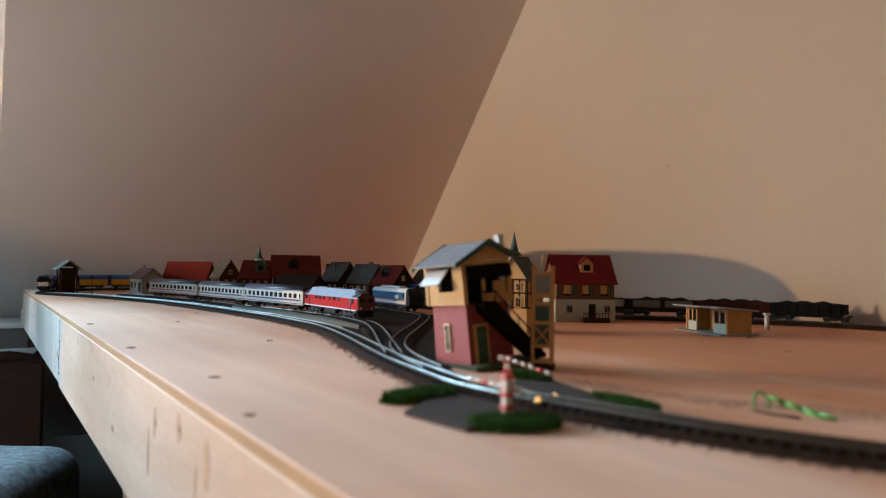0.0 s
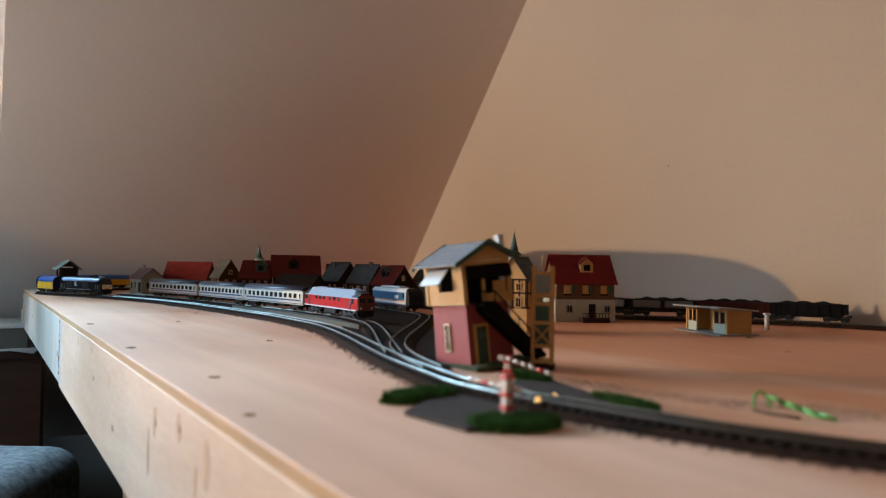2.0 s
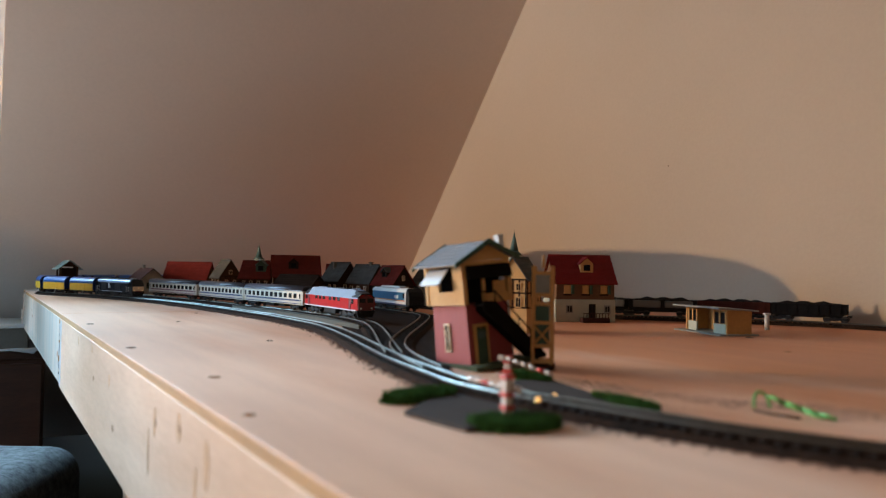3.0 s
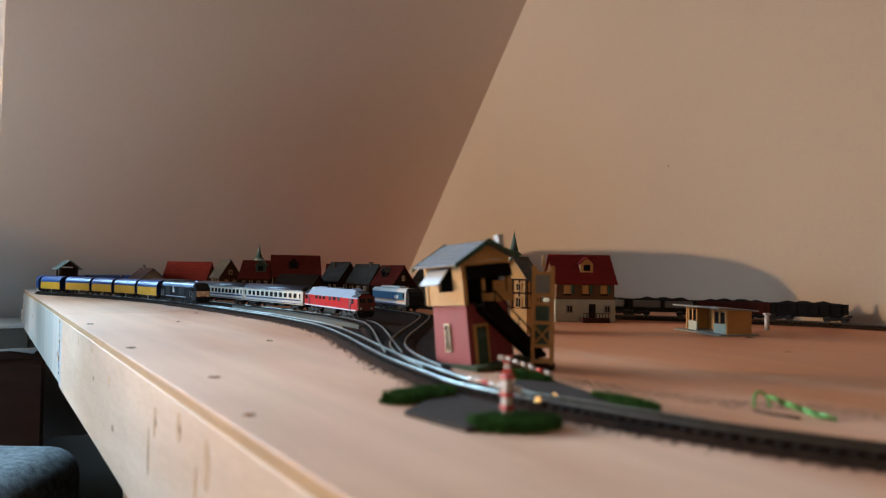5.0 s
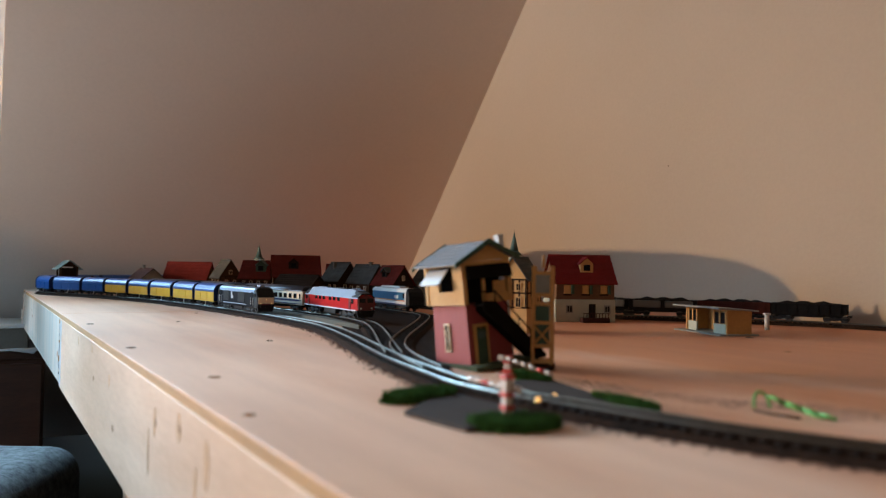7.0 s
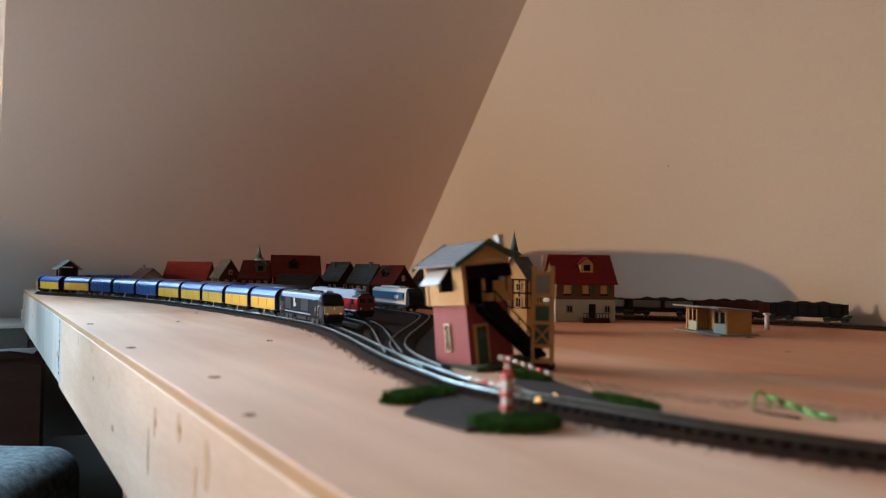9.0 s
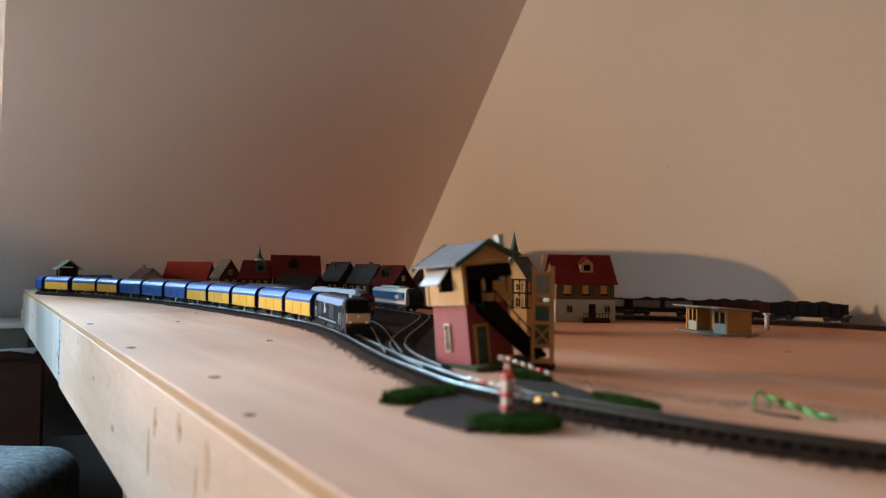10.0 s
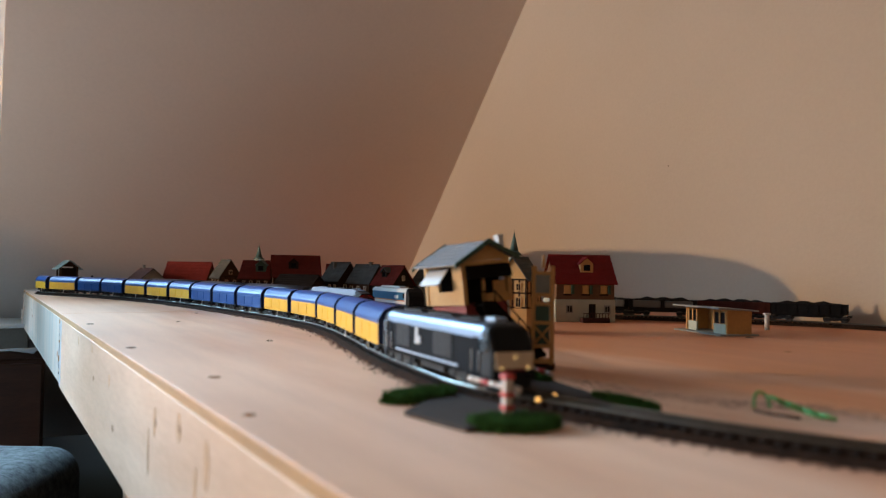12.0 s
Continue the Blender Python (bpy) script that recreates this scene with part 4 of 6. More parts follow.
# ---- standing trains ----


def stand(ob, line, s, base, sx=1.0, sz=1.0):
    ob.matrix_world = vehicle_pose(line, s, base)
    ob.scale = (sx, 1, sz)


first = coach(M_MAROON, "cream express coach with maroon stripes and dark roof")
stand(first, SIDING_A, 0.338, 0.18, 0.98)
second = coach(M_NAVY, "cream express coach with navy stripes and dark roof")
stand(second, SIDING_A, 0.628, 0.18, 0.865)
third = copy_thing(second, Matrix.Identity(4))
stand(third, SIDING_A, 0.891, 0.18, 0.865)
stand(red_loco(), SIDING_A, 1.144, 0.14, 1.06)
stand(blue_loco(), SIDING_B, 0.154, 0.10, 0.97, 1.08)
for i, (paint, tanks, label) in enumerate(((M_COAL, False, "black coal hopper wagon heaped with coal"), (M_BROWN, False, "red-brown coal hopper wagon heaped with coal"),
                                           (M_BLACK, True, "black coal wagon with grey side bins"), (M_COAL, True, "dark coal wagon with pale grey side bins"))):
    w = coal_wagon(paint, label, tanks)
    stand(w, FAR_TRACK, 0.518 - i * 0.124, 0.08, 0.93, 0.90)

# ---- buildings ----
M_BRICKRED = mat("red_plank_wall", (0.30, 0.045, 0.045), 0.6, vary=0.25, scale=40, fine=250, bump=0.2, stretch=(1, 1, 0.2))
M_OCHRE = mat("ochre_board_wall", (0.56, 0.30, 0.095), 0.6, vary=0.2, scale=40, fine=250, bump=0.2)
M_SLATE = mat("grey_slate_roof", (0.085, 0.090, 0.090), 0.88, spec=0.08, vary=0.3, scale=60, fine=300, bump=0.5)
M_TILE = mat("red_tile_roof", (0.135, 0.024, 0.020), 0.88, spec=0.08, vary=0.3, scale=60, fine=300, bump=0.5)
M_TILE2 = mat("bright_red_tile_roof", (0.14, 0.020, 0.016), 0.88, spec=0.08, vary=0.25, scale=60, fine=300, bump=0.5)
M_TIMBER = mat("dark_timber", (0.032, 0.018, 0.012), 0.88, spec=0.08, vary=0.3, scale=60, bump=0.15)
M_STUCCO = mat("pale_grey_stucco", (0.44, 0.46, 0.37), 0.8, vary=0.15, scale=60, fine=400, bump=0.3)
M_BROWNWALL = mat("brown_boarded_wall", (0.075, 0.040, 0.024), 0.88, spec=0.08, vary=0.25, scale=50, fine=300, bump=0.2)
M_GREYWALL = mat("grey_plaster_wall", (0.26, 0.265, 0.24), 0.75, vary=0.18, scale=60, bump=0.2)
M_MOSSGREEN = mat("dark_green_paint", (0.025, 0.065, 0.035), 0.55, vary=0.2, scale=60, bump=0.05)
M_PURPLE = mat("weathered_purple_roof", (0.09, 0.062, 0.066), 0.88, spec=0.08, vary=0.2, scale=60, bump=0.4)
M_COPPER = mat("green_copper_spire", (0.045, 0.085, 0.075), 0.5, vary=0.25, scale=60, bump=0.1)
M_HUTROOF = mat("pale_green_felt_roof", (0.17, 0.24, 0.23), 0.6, vary=0.2, scale=60, bump=0.3)
M_TERRACE = mat("red_brown_terrace", (0.055, 0.022, 0.018), 0.85, spec=0.1, vary=0.3, scale=80, bump=0.3)
M_PLANKWALL = mat("tan_plank_wall", (0.17, 0.092, 0.055), 0.8, spec=0.1, vary=0.25, scale=40, fine=250, bump=0.2, stretch=(0.3, 0.3, 3))
M_TILE3 = mat("fresh_red_tile_roof", (0.19, 0.013, 0.013), 0.7, spec=0.15, vary=0.25, scale=60, fine=300, bump=0.5)
M_STONE = mat("dark_stone_base", (0.16, 0.14, 0.12), 0.8, vary=0.3, scale=80, bump=0.4)


def gable_wall(bm, lx, ly, h, ridge):
    """Four walls and two gables; the ridge runs along x."""
    x, y = lx / 2, ly / 2
    prof = [(-y, 0.0), (y, 0.0), (y, h), (0, ridge), (-y, h)]
    prism(bm, prof, -x, x)


def roof_slope(lx, ly, h, ridge, over, thick, side, courses=6):
    """One pitched side, stepped in courses."""
    bm = bmesh.new()
    y = ly / 2
    fall = (ridge - h) / y
    yo = y + over
    prof = [(side * yo * k / courses, ridge - fall * yo * k / courses) for k in range(courses + 1)]
    upper = []
    for k in range(courses, 0, -1):
        upper.append((side * yo * k / courses, ridge - fall * yo * k / courses + thick))
        upper.append((side * yo * (k - 1) / courses, ridge - fall * yo * (k - 1) / courses + thick * 0.6))
    prism(bm, prof + upper, -lx / 2 - over, lx / 2 + over)
    return bm


def window(parent, face, a, z, w, h, lx, ly, frame_mat, box_mat=None, name="window"):
    """A framed window on face 'l' (y-), 'r' (y+), 'f' (x+) or 'b' (x-), a along the wall."""
    d = {"l": (0, -1), "r": (0, 1), "f": (1, 0), "b": (-1, 0)}[face]
    cx, cy = d[0] * lx / 2 + (a if d[1] else 0), d[1] * ly / 2 + (a if d[0] else 0)
    t = 0.0012
    bm = bmesh.new()
    bar = w * 0.16

    def put(da, dz, ww, hh, dep):
        box(bm, cx + (da if d[1] else d[0] * 0.0004), cy + (da if d[0] else d[1] * 0.0004), z + dz, ww if d[1] else dep, ww if d[0] else dep, hh)
    put(-w / 2 + bar / 2, 0, bar, h, t * 1.6)
    put(w / 2 - bar / 2, 0, bar, h, t * 1.6)
    put(0, 0, w - 2 * bar, bar, t * 1.6)
    put(0, h - bar, w - 2 * bar, bar, t * 1.6)
    put(0, bar, bar * 0.5, h - 2 * bar, t * 1.4)
    f = part(name, bm, frame_mat, parent)
    bm = bmesh.new()
    put(0, bar, w - 2 * bar, h - 2 * bar, t * 0.9)
    part("pane", bm, M_GLASS, f)
    if box_mat:
        bm = bmesh.new()
        box(bm, cx + d[0] * 0.002, cy + d[1] * 0.002, z - 0.003, w * 1.2 if d[1] else 0.003, w * 1.2 if d[0] else 0.003, 0.003, 0.0006)
        part("window_box", bm, box_mat, f)
    return f


def house(m, label, lx, ly, h, ridge, wall, roof, frame_mat=None, wins=(), beams=False, door=None, chimney=None, dormer=None, base_mat=None, over=0.005, category="house", name="model_house", group="houses of the model town"):
    t = thing(name, m, label, category, group)
    bm = bmesh.new()
    gable_wall(bm, lx, ly, h, ridge)
    part("wall", bm, wall, t)
    rf = part("roof_slope", roof_slope(lx, ly, h, ridge, over, 0.0022, -1), roof, t)
    part("roof_slope", roof_slope(lx, ly, h, ridge, over, 0.0022, 1), roof, t)
    bm = bmesh.new()
    cyl(bm, (-lx / 2 - over, 0, ridge + 0.0012), (lx / 2 + over, 0, ridge + 0.0012), 0.0014, seg=8)
    part("ridge", bm, roof, t)
    if base_mat:
        bm = bmesh.new()
        box(bm, 0, 0, 0.0, lx + 0.003, ly + 0.003, 0.006, 0.0006)
        part("plinth", bm, base_mat, t)
    for face, a, z, w, hh in wins:
        window(t, face, a, z, w, hh, lx, ly, frame_mat or M_WHITE)
    if door:
        face, a, w, hh, dm = door
        window(t, face, a, 0.006, w, hh, lx, ly, dm, name="door")
    if beams:
        for face, L in (("l", lx), ("f", ly), ("b", ly)):
            d = {"l": (0, -1), "f": (1, 0), "b": (-1, 0)}[face]
            for k in range(5):
                a = (k / 4 - 0.5) * (L - 0.003)
                bm = bmesh.new()
                box(bm, d[0] * lx / 2 + (a if d[1] else 0), d[1] * ly / 2 + (a if d[0] else 0), h * 0.45, 0.0024 if d[1] else 0.0014, 0.0024 if d[0] else 0.0014, h * 0.55)
                part("beam", bm, M_TIMBER, t)
            for z in (h * 0.45, h * 0.72, h - 0.0025):
                bm = bmesh.new()
                box(bm, d[0] * lx / 2, d[1] * ly / 2, z, L if d[1] else 0.0016, L if d[0] else 0.0016, 0.0022)
                part("beam", bm, M_TIMBER, t)
    if chimney:
        cx, cy, hc, cm = chimney
        bm = bmesh.new()
        z0 = ridge - abs(cy) * (ridge - h) / (ly / 2) - 0.004
        box(bm, cx, cy, z0, 0.007, 0.007, hc, 0.0005)
        box(bm, cx, cy, z0 + hc, 0.009, 0.009, 0.0018, 0.0004)
        part("chimney", bm, cm, rf)
    if dormer:
        dx, dw, dh, dm, wm = dormer
        bm = bmesh.new()
        yo = ly / 2 * 0.62
        zc = ridge - (ridge - h) * 0.62
        for q in ([(-dw / 2, zc - 0.004), (dw / 2, zc - 0.004), (dw / 2, zc + dh * 0.6), (0, zc + dh), (-dw / 2, zc + dh * 0.6)],):
            a = [bm.verts.new((dx + p, -yo - 0.003, z)) for p, z in q]
            b = [bm.verts.new((dx + p, -0.002, z)) for p, z in q]
            bm.faces.new(a)
            bm.faces.new(b[::-1])
            for i in range(5):
                bm.faces.new((a[i], b[i], b[(i + 1) % 5], a[(i + 1) % 5]))
        dd = part("dormer", bm, wm, rf)
        bm = bmesh.new()
        for side in (-1, 1):
            q = [(0, zc + dh), (side * (dw / 2 + 0.003), zc + dh * 0.6 - 0.0025), (side * (dw / 2 + 0.003), zc + dh * 0.6 - 0.0005), (0, zc + dh + 0.0022)]
            a = [bm.verts.new((dx + p, -yo - 0.006, z)) for p, z in q]
            b = [bm.verts.new((dx + p, 0.0, z)) for p, z in q]
            bm.faces.new(a)
            bm.faces.new(b[::-1])
            for i in range(4):
                bm.faces.new((a[i], b[i], b[(i + 1) % 4], a[(i + 1) % 4]))
        part("dormer_roof", bm, dm, rf)
        bm = bmesh.new()
        box(bm, dx, -yo - 0.0034, zc + 0.001, dw * 0.5, 0.0012, dh * 0.45)
        part("dormer_window", bm, M_GLASS, rf)
    return t


row = lambda face, n, L, z, w, h: [(face, (i - (n - 1) / 2) * L / n, z, w, h) for i in range(n)]
# the town behind the express
house(pose(-0.93, 2.40, 0, 0, 0, -45), "small grey station building with purple-grey roof", 0.085, 0.070, 0.050, 0.079, M_GREYWALL, M_PURPLE, M_MOSSGREEN, row("l", 3, 0.08, 0.018, 0.009, 0.020) + row("f", 2, 0.06, 0.018, 0.009, 0.018), door=("l", 0.03, 0.012, 0.032, M_MOSSGREEN), chimney=(-0.02, 0.0, 0.014, M_GREYWALL), category="station", name="station_building")
house(pose(-0.815, 2.46, 0, 0, 0, -4), "long dark house with plain red tiled roof", 0.138, 0.085, 0.046, 0.101, M_BROWNWALL, M_TILE2, M_IVORY, row("l", 6, 0.13, 0.022, 0.009, 0.014))
house(pose(-0.670, 2.36, 0, 0, 0, -54), "half-timbered house with grey slate roof", 0.078, 0.066, 0.060, 0.109, M_BROWNWALL, M_SLATE, M_IVORY, row("l", 3, 0.075, 0.036, 0.009, 0.013) + row("f", 2, 0.05, 0.036, 0.009, 0.013) + row("f", 1, 0.05, 0.066, 0.010, 0.013), beams=True, chimney=(-0.028, 0.008, 0.016, M_STONE))
house(pose(-0.545, 2.27, 0, 0, 0, -8), "half-timbered house with red roof and green gable", 0.094, 0.070, 0.060, 0.107, M_BROWNWALL, M_TILE, M_IVORY, row("l", 4, 0.09, 0.036, 0.009, 0.013), beams=True, dormer=(0.014, 0.030, 0.030, M_COPPER, M_MOSSGREEN))
inn = house(pose(-0.405, 2.10, 0, 0, 0, 17), "large half-timbered inn with red tiled roof", 0.124, 0.078, 0.068, 0.121, M_BROWNWALL, M_TILE, M_WHITE, row("l", 5, 0.115, 0.044, 0.010, 0.014) + row("b", 2, 0.05, 0.044, 0.009, 0.013) + row("b", 1, 0.05, 0.078, 0.012, 0.016), beams=True, dormer=(-0.008, 0.026, 0.026, M_TILE, M_TIMBER), chimney=(-0.045, 0.012, 0.014, M_STONE))
bm = bmesh.new()
prism(bm, [(-0.036, 0.046), (0.036, 0.046), (0.036, 0.066), (0, 0.116), (-0.036, 0.066)], -0.0634, -0.0622)
gable_face = part("gable_face", bm, M_IVORY, inn, "pale plastered gable with dark timbers")
for y0, z0, y1, z1 in ((-0.036, 0.068, 0.036, 0.068), (0.0, 0.047, 0.0, 0.113), (-0.020, 0.047, -0.020, 0.088), (0.020, 0.047, 0.020, 0.088), (-0.018, 0.069, 0.0, 0.098), (0.018, 0.069, 0.0, 0.098)):
    bm = bmesh.new()
    cyl(bm, (-0.0638, y0, z0), (-0.0638, y1, z1), 0.0016, seg=6)
    part("gable_beam", bm, M_TIMBER, gable_face)
house(pose(-0.312, 2.30, 0, 0, 0, -6), "low house with dull red roof", 0.070, 0.060, 0.045, 0.100, M_BROWNWALL, M_TILE, M_IVORY, row("l", 3, 0.06, 0.022, 0.009, 0.013))
house(pose(-0.258, 1.93, 0, 0, 0, -50), "timber house with grey slate roof and chimney", 0.080, 0.062, 0.062, 0.103, M_TIMBER, M_SLATE, M_IVORY, row("l", 3, 0.07, 0.036, 0.009, 0.013) + row("f", 2, 0.05, 0.036, 0.009, 0.013), chimney=(-0.012, -0.010, 0.018, M_STONE))
house(pose(-0.345, 1.84, 0, 0, 0, -28), "low shed with brown felt roof", 0.110, 0.060, 0.045, 0.071, M_TIMBER, M_TIMBER, M_IVORY, row("l", 4, 0.10, 0.018, 0.009, 0.013))
house(pose(-0.185, 1.88, 0, 0, 0, -40), "house with weathered grey roof and slate dormer", 0.074, 0.062, 0.058, 0.098, M_BROWNWALL, M_SLATE, M_IVORY, row("l", 3, 0.07, 0.034, 0.009, 0.013), chimney=(0.012, 0.0, 0.010, M_STONE))
house(pose(-0.118, 1.82, 0, 0, 0, -46), "house with dark red roof and small dormer", 0.074, 0.064, 0.056, 0.096, M_TIMBER, M_TILE, M_IVORY, row("l", 3, 0.07, 0.034, 0.009, 0.013) + row("f", 2, 0.05, 0.034, 0.009, 0.013) + row("f", 1, 0.05, 0.062, 0.009, 0.012), dormer=(-0.006, 0.018, 0.020, M_SLATE, M_TIMBER))
house(pose(-0.030, 1.90, 0, 0, 0, -48), "house with blue-grey slate roof", 0.076, 0.064, 0.052, 0.090, M_GREYWALL, M_SLATE, M_IVORY, row("l", 3, 0.07, 0.030, 0.009, 0.013))


def church(m, label, tower_w, tower_h, tip, nave=True):
    t = thing("model_church", m, label, "church", "houses of the model town")
    bm = bmesh.new()
    box(bm, 0, 0, 0, tower_w, tower_w, tower_h, 0.0008)
    part("tower", bm, M_STUCCO, t)
    bm = bmesh.new()
    cyl(bm, (0, 0, tower_h - 0.001), (0, 0, tower_h + 0.007), tower_w * 0.74, tower_w * 0.40, seg=8)
    cyl(bm, (0, 0, tower_h + 0.007), (0, 0, tip), tower_w * 0.40, 0.0004, seg=8)
    sp = part("spire", bm, M_COPPER, t, "dark green pointed spire")
    bm = bmesh.new()
    bmesh.ops.create_uvsphere(bm, u_segments=10, v_segments=8, radius=0.0012, matrix=Matrix.Translation((0, 0, tip)))
    cyl(bm, (0, 0, tip), (0, 0, tip + 0.006), 0.0003, seg=6)
    part("spire_ball", bm, M_METAL, sp)
    for face in "lfb":
        window(t, face, 0, tower_h - 0.018, tower_w * 0.34, 0.011, tower_w, tower_w, M_TIMBER)
    if nave:
        bm = bmesh.new()
        prism(bm, [(-0.022, 0), (0.022, 0), (0.022, tower_h * 0.45), (0, tower_h * 0.75), (-0.022, tower_h * 0.45)], tower_w / 2, 0.075)
        part("nave", bm, M_STUCCO, t)
        bm = bmesh.new()
        for side in (-1, 1):
            prism(bm, [(0, tower_h * 0.75 + 0.001), (side * 0.026, tower_h * 0.45 - 0.004), (side * 0.026, tower_h * 0.45 - 0.002), (0, tower_h * 0.75 + 0.003)], tower_w / 2, 0.078)
        part("nave_roof", bm, M_SLATE, t)
    return t


church(pose(-0.690, 2.86, 0, 0, 0, 20), "pale church with slender green spire behind houses", 0.030, 0.120, 0.176)
church(pose(0.1285, 1.38, 0, 0, 0, 15), "pale church with dark pointed spire", 0.022, 0.118, 0.1584, nave=False)

# the house with the bright red roof
red_house = house(pose(0.250, 1.40, 0, 0, 0, 9), "two-storey house with bright red roof and flower boxes", 0.108, 0.072, 0.073, 0.118, M_PLANKWALL, M_TILE3, M_OCHRE, [], category="house", chimney=None, dormer=(0.006, 0.024, 0.024, M_TILE3, M_OCHRE))
bm = bmesh.new()
box(bm, 0, 0, 0, 0.1115, 0.0755, 0.040, 0.0008)
part("ground_floor", bm, M_STUCCO, red_house, "pale grey-green ground floor")
for z in (0.0455, 0.0520, 0.0585, 0.0650):
    bm = bmesh.new()
    box(bm, 0, -0.0363, z, 0.1075, 0.0010, 0.0056, 0.0003)
    part("plank", bm, M_PLANKWALL, red_house)
for a in (-0.034, 0.0, 0.034):
    win = window(red_house, "l", a, 0.050, 0.013, 0.015, 0.108, 0.072, M_OCHRE, M_TIMBER)
    bm = bmesh.new()
    box(bm, a - 0.0010, -0.0385, 0.0500, 0.0105, 0.0010, 0.0150, 0.0003)
    part("blind", bm, M_OCHRE, win, "closed ochre blind")
    bm = bmesh.new()
    box(bm, a + 0.0092, -0.0400, 0.0495, 0.0050, 0.0035, 0.0155, 0.0004)
    part("shutter", bm, M_MOSSGREEN, win, "dark green open shutter")
window(red_house, "l", 0.012, 0.004, 0.012, 0.028, 0.1120, 0.0760, M_TIMBER, name="door")
for a in (-0.030, 0.040):
    window(red_house, "l", a, 0.016, 0.012, 0.014, 0.1120, 0.0760, M_GREYWALL)
bm = bmesh.new()
box(bm, 0.012, -0.052, 0, 0.050, 0.018, 0.008, 0.0008)
for k in range(9):
    box(bm, -0.011 + k * 0.0057, -0.060, 0.008, 0.0010, 0.0010, 0.008)
box(bm, 0.012, -0.060, 0.0155, 0.050, 0.0012, 0.0012)
part("terrace", bm, M_TERRACE, red_house, "dark red-brown terrace with railing")

# a narrow ochre half-timbered house and a dark-roofed one beside the church
house(pose(0.115, 1.13, 0, 0, 0, 62), "ochre half-timbered house with steep dark roof", 0.056, 0.044, 0.078, 0.108, M_OCHRE, M_SLATE, M_OCHRE, row("b", 2, 0.036, 0.036, 0.010, 0.016) + row("b", 2, 0.036, 0.060, 0.009, 0.012) + row("l", 2, 0.05, 0.036, 0.010, 0.016), beams=True, over=0.003)

# ---- the signal box by the crossing ----


def signal_box(m):
    t = thing("signal_box", m, "toy signal box, red below and ochre above, grey roof", "signal box")
    lx, ly = 0.052, 0.056
    # tapering red lower storey
    bm = bmesh.new()
    loft(bm, [[(-lx / 2, -ly / 2, 0), (lx / 2, -ly / 2, 0), (lx / 2, ly / 2, 0), (-lx / 2, ly / 2, 0)],
              [(-lx / 2 + 0.001, -ly / 2 + 0.001, 0.055), (lx / 2 - 0.001, -ly / 2 + 0.001, 0.055), (lx / 2 - 0.001, ly / 2 - 0.001, 0.055), (-lx / 2 + 0.001, ly / 2 - 0.001, 0.055)]])
    part("lower_storey", bm, M_BRICKRED, t, "red boarded lower storey")
    window(t, "b", 0.004, 0.012, 0.0085, 0.026, lx, ly, M_IVORY)
    window(t, "l", -0.0115, 0.001, 0.017, 0.036, lx + 0.001, ly + 0.001, M_OCHRE, name="door_frame")
    bm = bmesh.new()
    box(bm, -0.0115, -ly / 2 - 0.0012, 0.001, 0.0115, 0.0022, 0.032, 0.0004)
    door = part("door", bm, M_MOSSGREEN, t, "green plank door")
    bm = bmesh.new()
    box(bm, -0.0115, -ly / 2 - 0.0026, 0.024, 0.008, 0.0008, 0.006)
    part("door_pane", bm, M_COPPER, door)
    # ochre upper storey with open window bands
    z0, z1 = 0.055, 0.094
    ex, ey = lx / 2 + 0.001, ly / 2 + 0.001
    for x in (-ex, ex):
        for y in (-ey, ey):
            bm = bmesh.new()
            box(bm, x, y, z0, 0.0048, 0.0048, z1 - z0, 0.0004)
            part("corner_post", bm, M_OCHRE, t)
    for name, dims in (("parapet", (0.010, -ey, z0, 0.032, 0.003, 0.0085)), ("parapet", (0, ey, z0, lx, 0.003, 0.0125)), ("parapet", (-ex, 0, z0, 0.003, ly, 0.0125)), ("parapet", (ex, 0, z0, 0.003, ly, 0.0125)),
                       ("lintel", (0, -ey, z1 - 0.004, lx, 0.003, 0.0038)), ("lintel", (0, ey, z1 - 0.004, lx, 0.003, 0.0038)), ("lintel", (-ex, 0, z1 - 0.004, 0.003, ly, 0.0038)), ("lintel", (ex, 0, z1 - 0.004, 0.003, ly, 0.0038)),
                       ("mullion", (-0.004, -ey, z0 + 0.0005, 0.003, 0.003, 0.024)), ("side_wall", (-ex, 0.018, z0 + 0.0125, 0.003, 0.018, 0.0225)), ("side_wall", (-ex, -0.0205, z0 + 0.0125, 0.003, 0.012, 0.0225))):
        bm = bmesh.new()
        box(bm, *dims)
        part(name, bm, M_OCHRE, t)
    # near-black block gives the open room its shade as colour
    bm = bmesh.new()
    box(bm, 0.002, 0.004, z0 + 0.001, lx - 0.008, ly - 0.010, 0.034)
    part("interior_shade", bm, M_SHADE, t)
    bm = bmesh.new()
    box(bm, 0.0150, -ly / 2 - 0.0012, z0 + 0.0085, 0.015, 0.002, 0.011, 0.0005)
    part("lookout_panel", bm, M_OCHRE, t)
    bm = bmesh.new()
    prism(bm, [(-ly / 2 - 0.0045, z1 - 0.004), (-ly / 2 - 0.0015, z1 - 0.004), (-ly / 2 - 0.0015, z1 - 0.015), (-ly / 2 - 0.009, z1 - 0.0165)], -0.025, 0.027)
    part("front_blind", bm, M_SHADE, t, "dark lowered window blind")
    # gables and roof, ridge along y
    bm = bmesh.new()
    prof = [(-lx / 2 - 0.003, z1), (lx / 2 + 0.003, z1), (lx / 2 + 0.003, z1 + 0.0015), (0, z1 + 0.0152), (-lx / 2 - 0.003, z1 + 0.0015)]
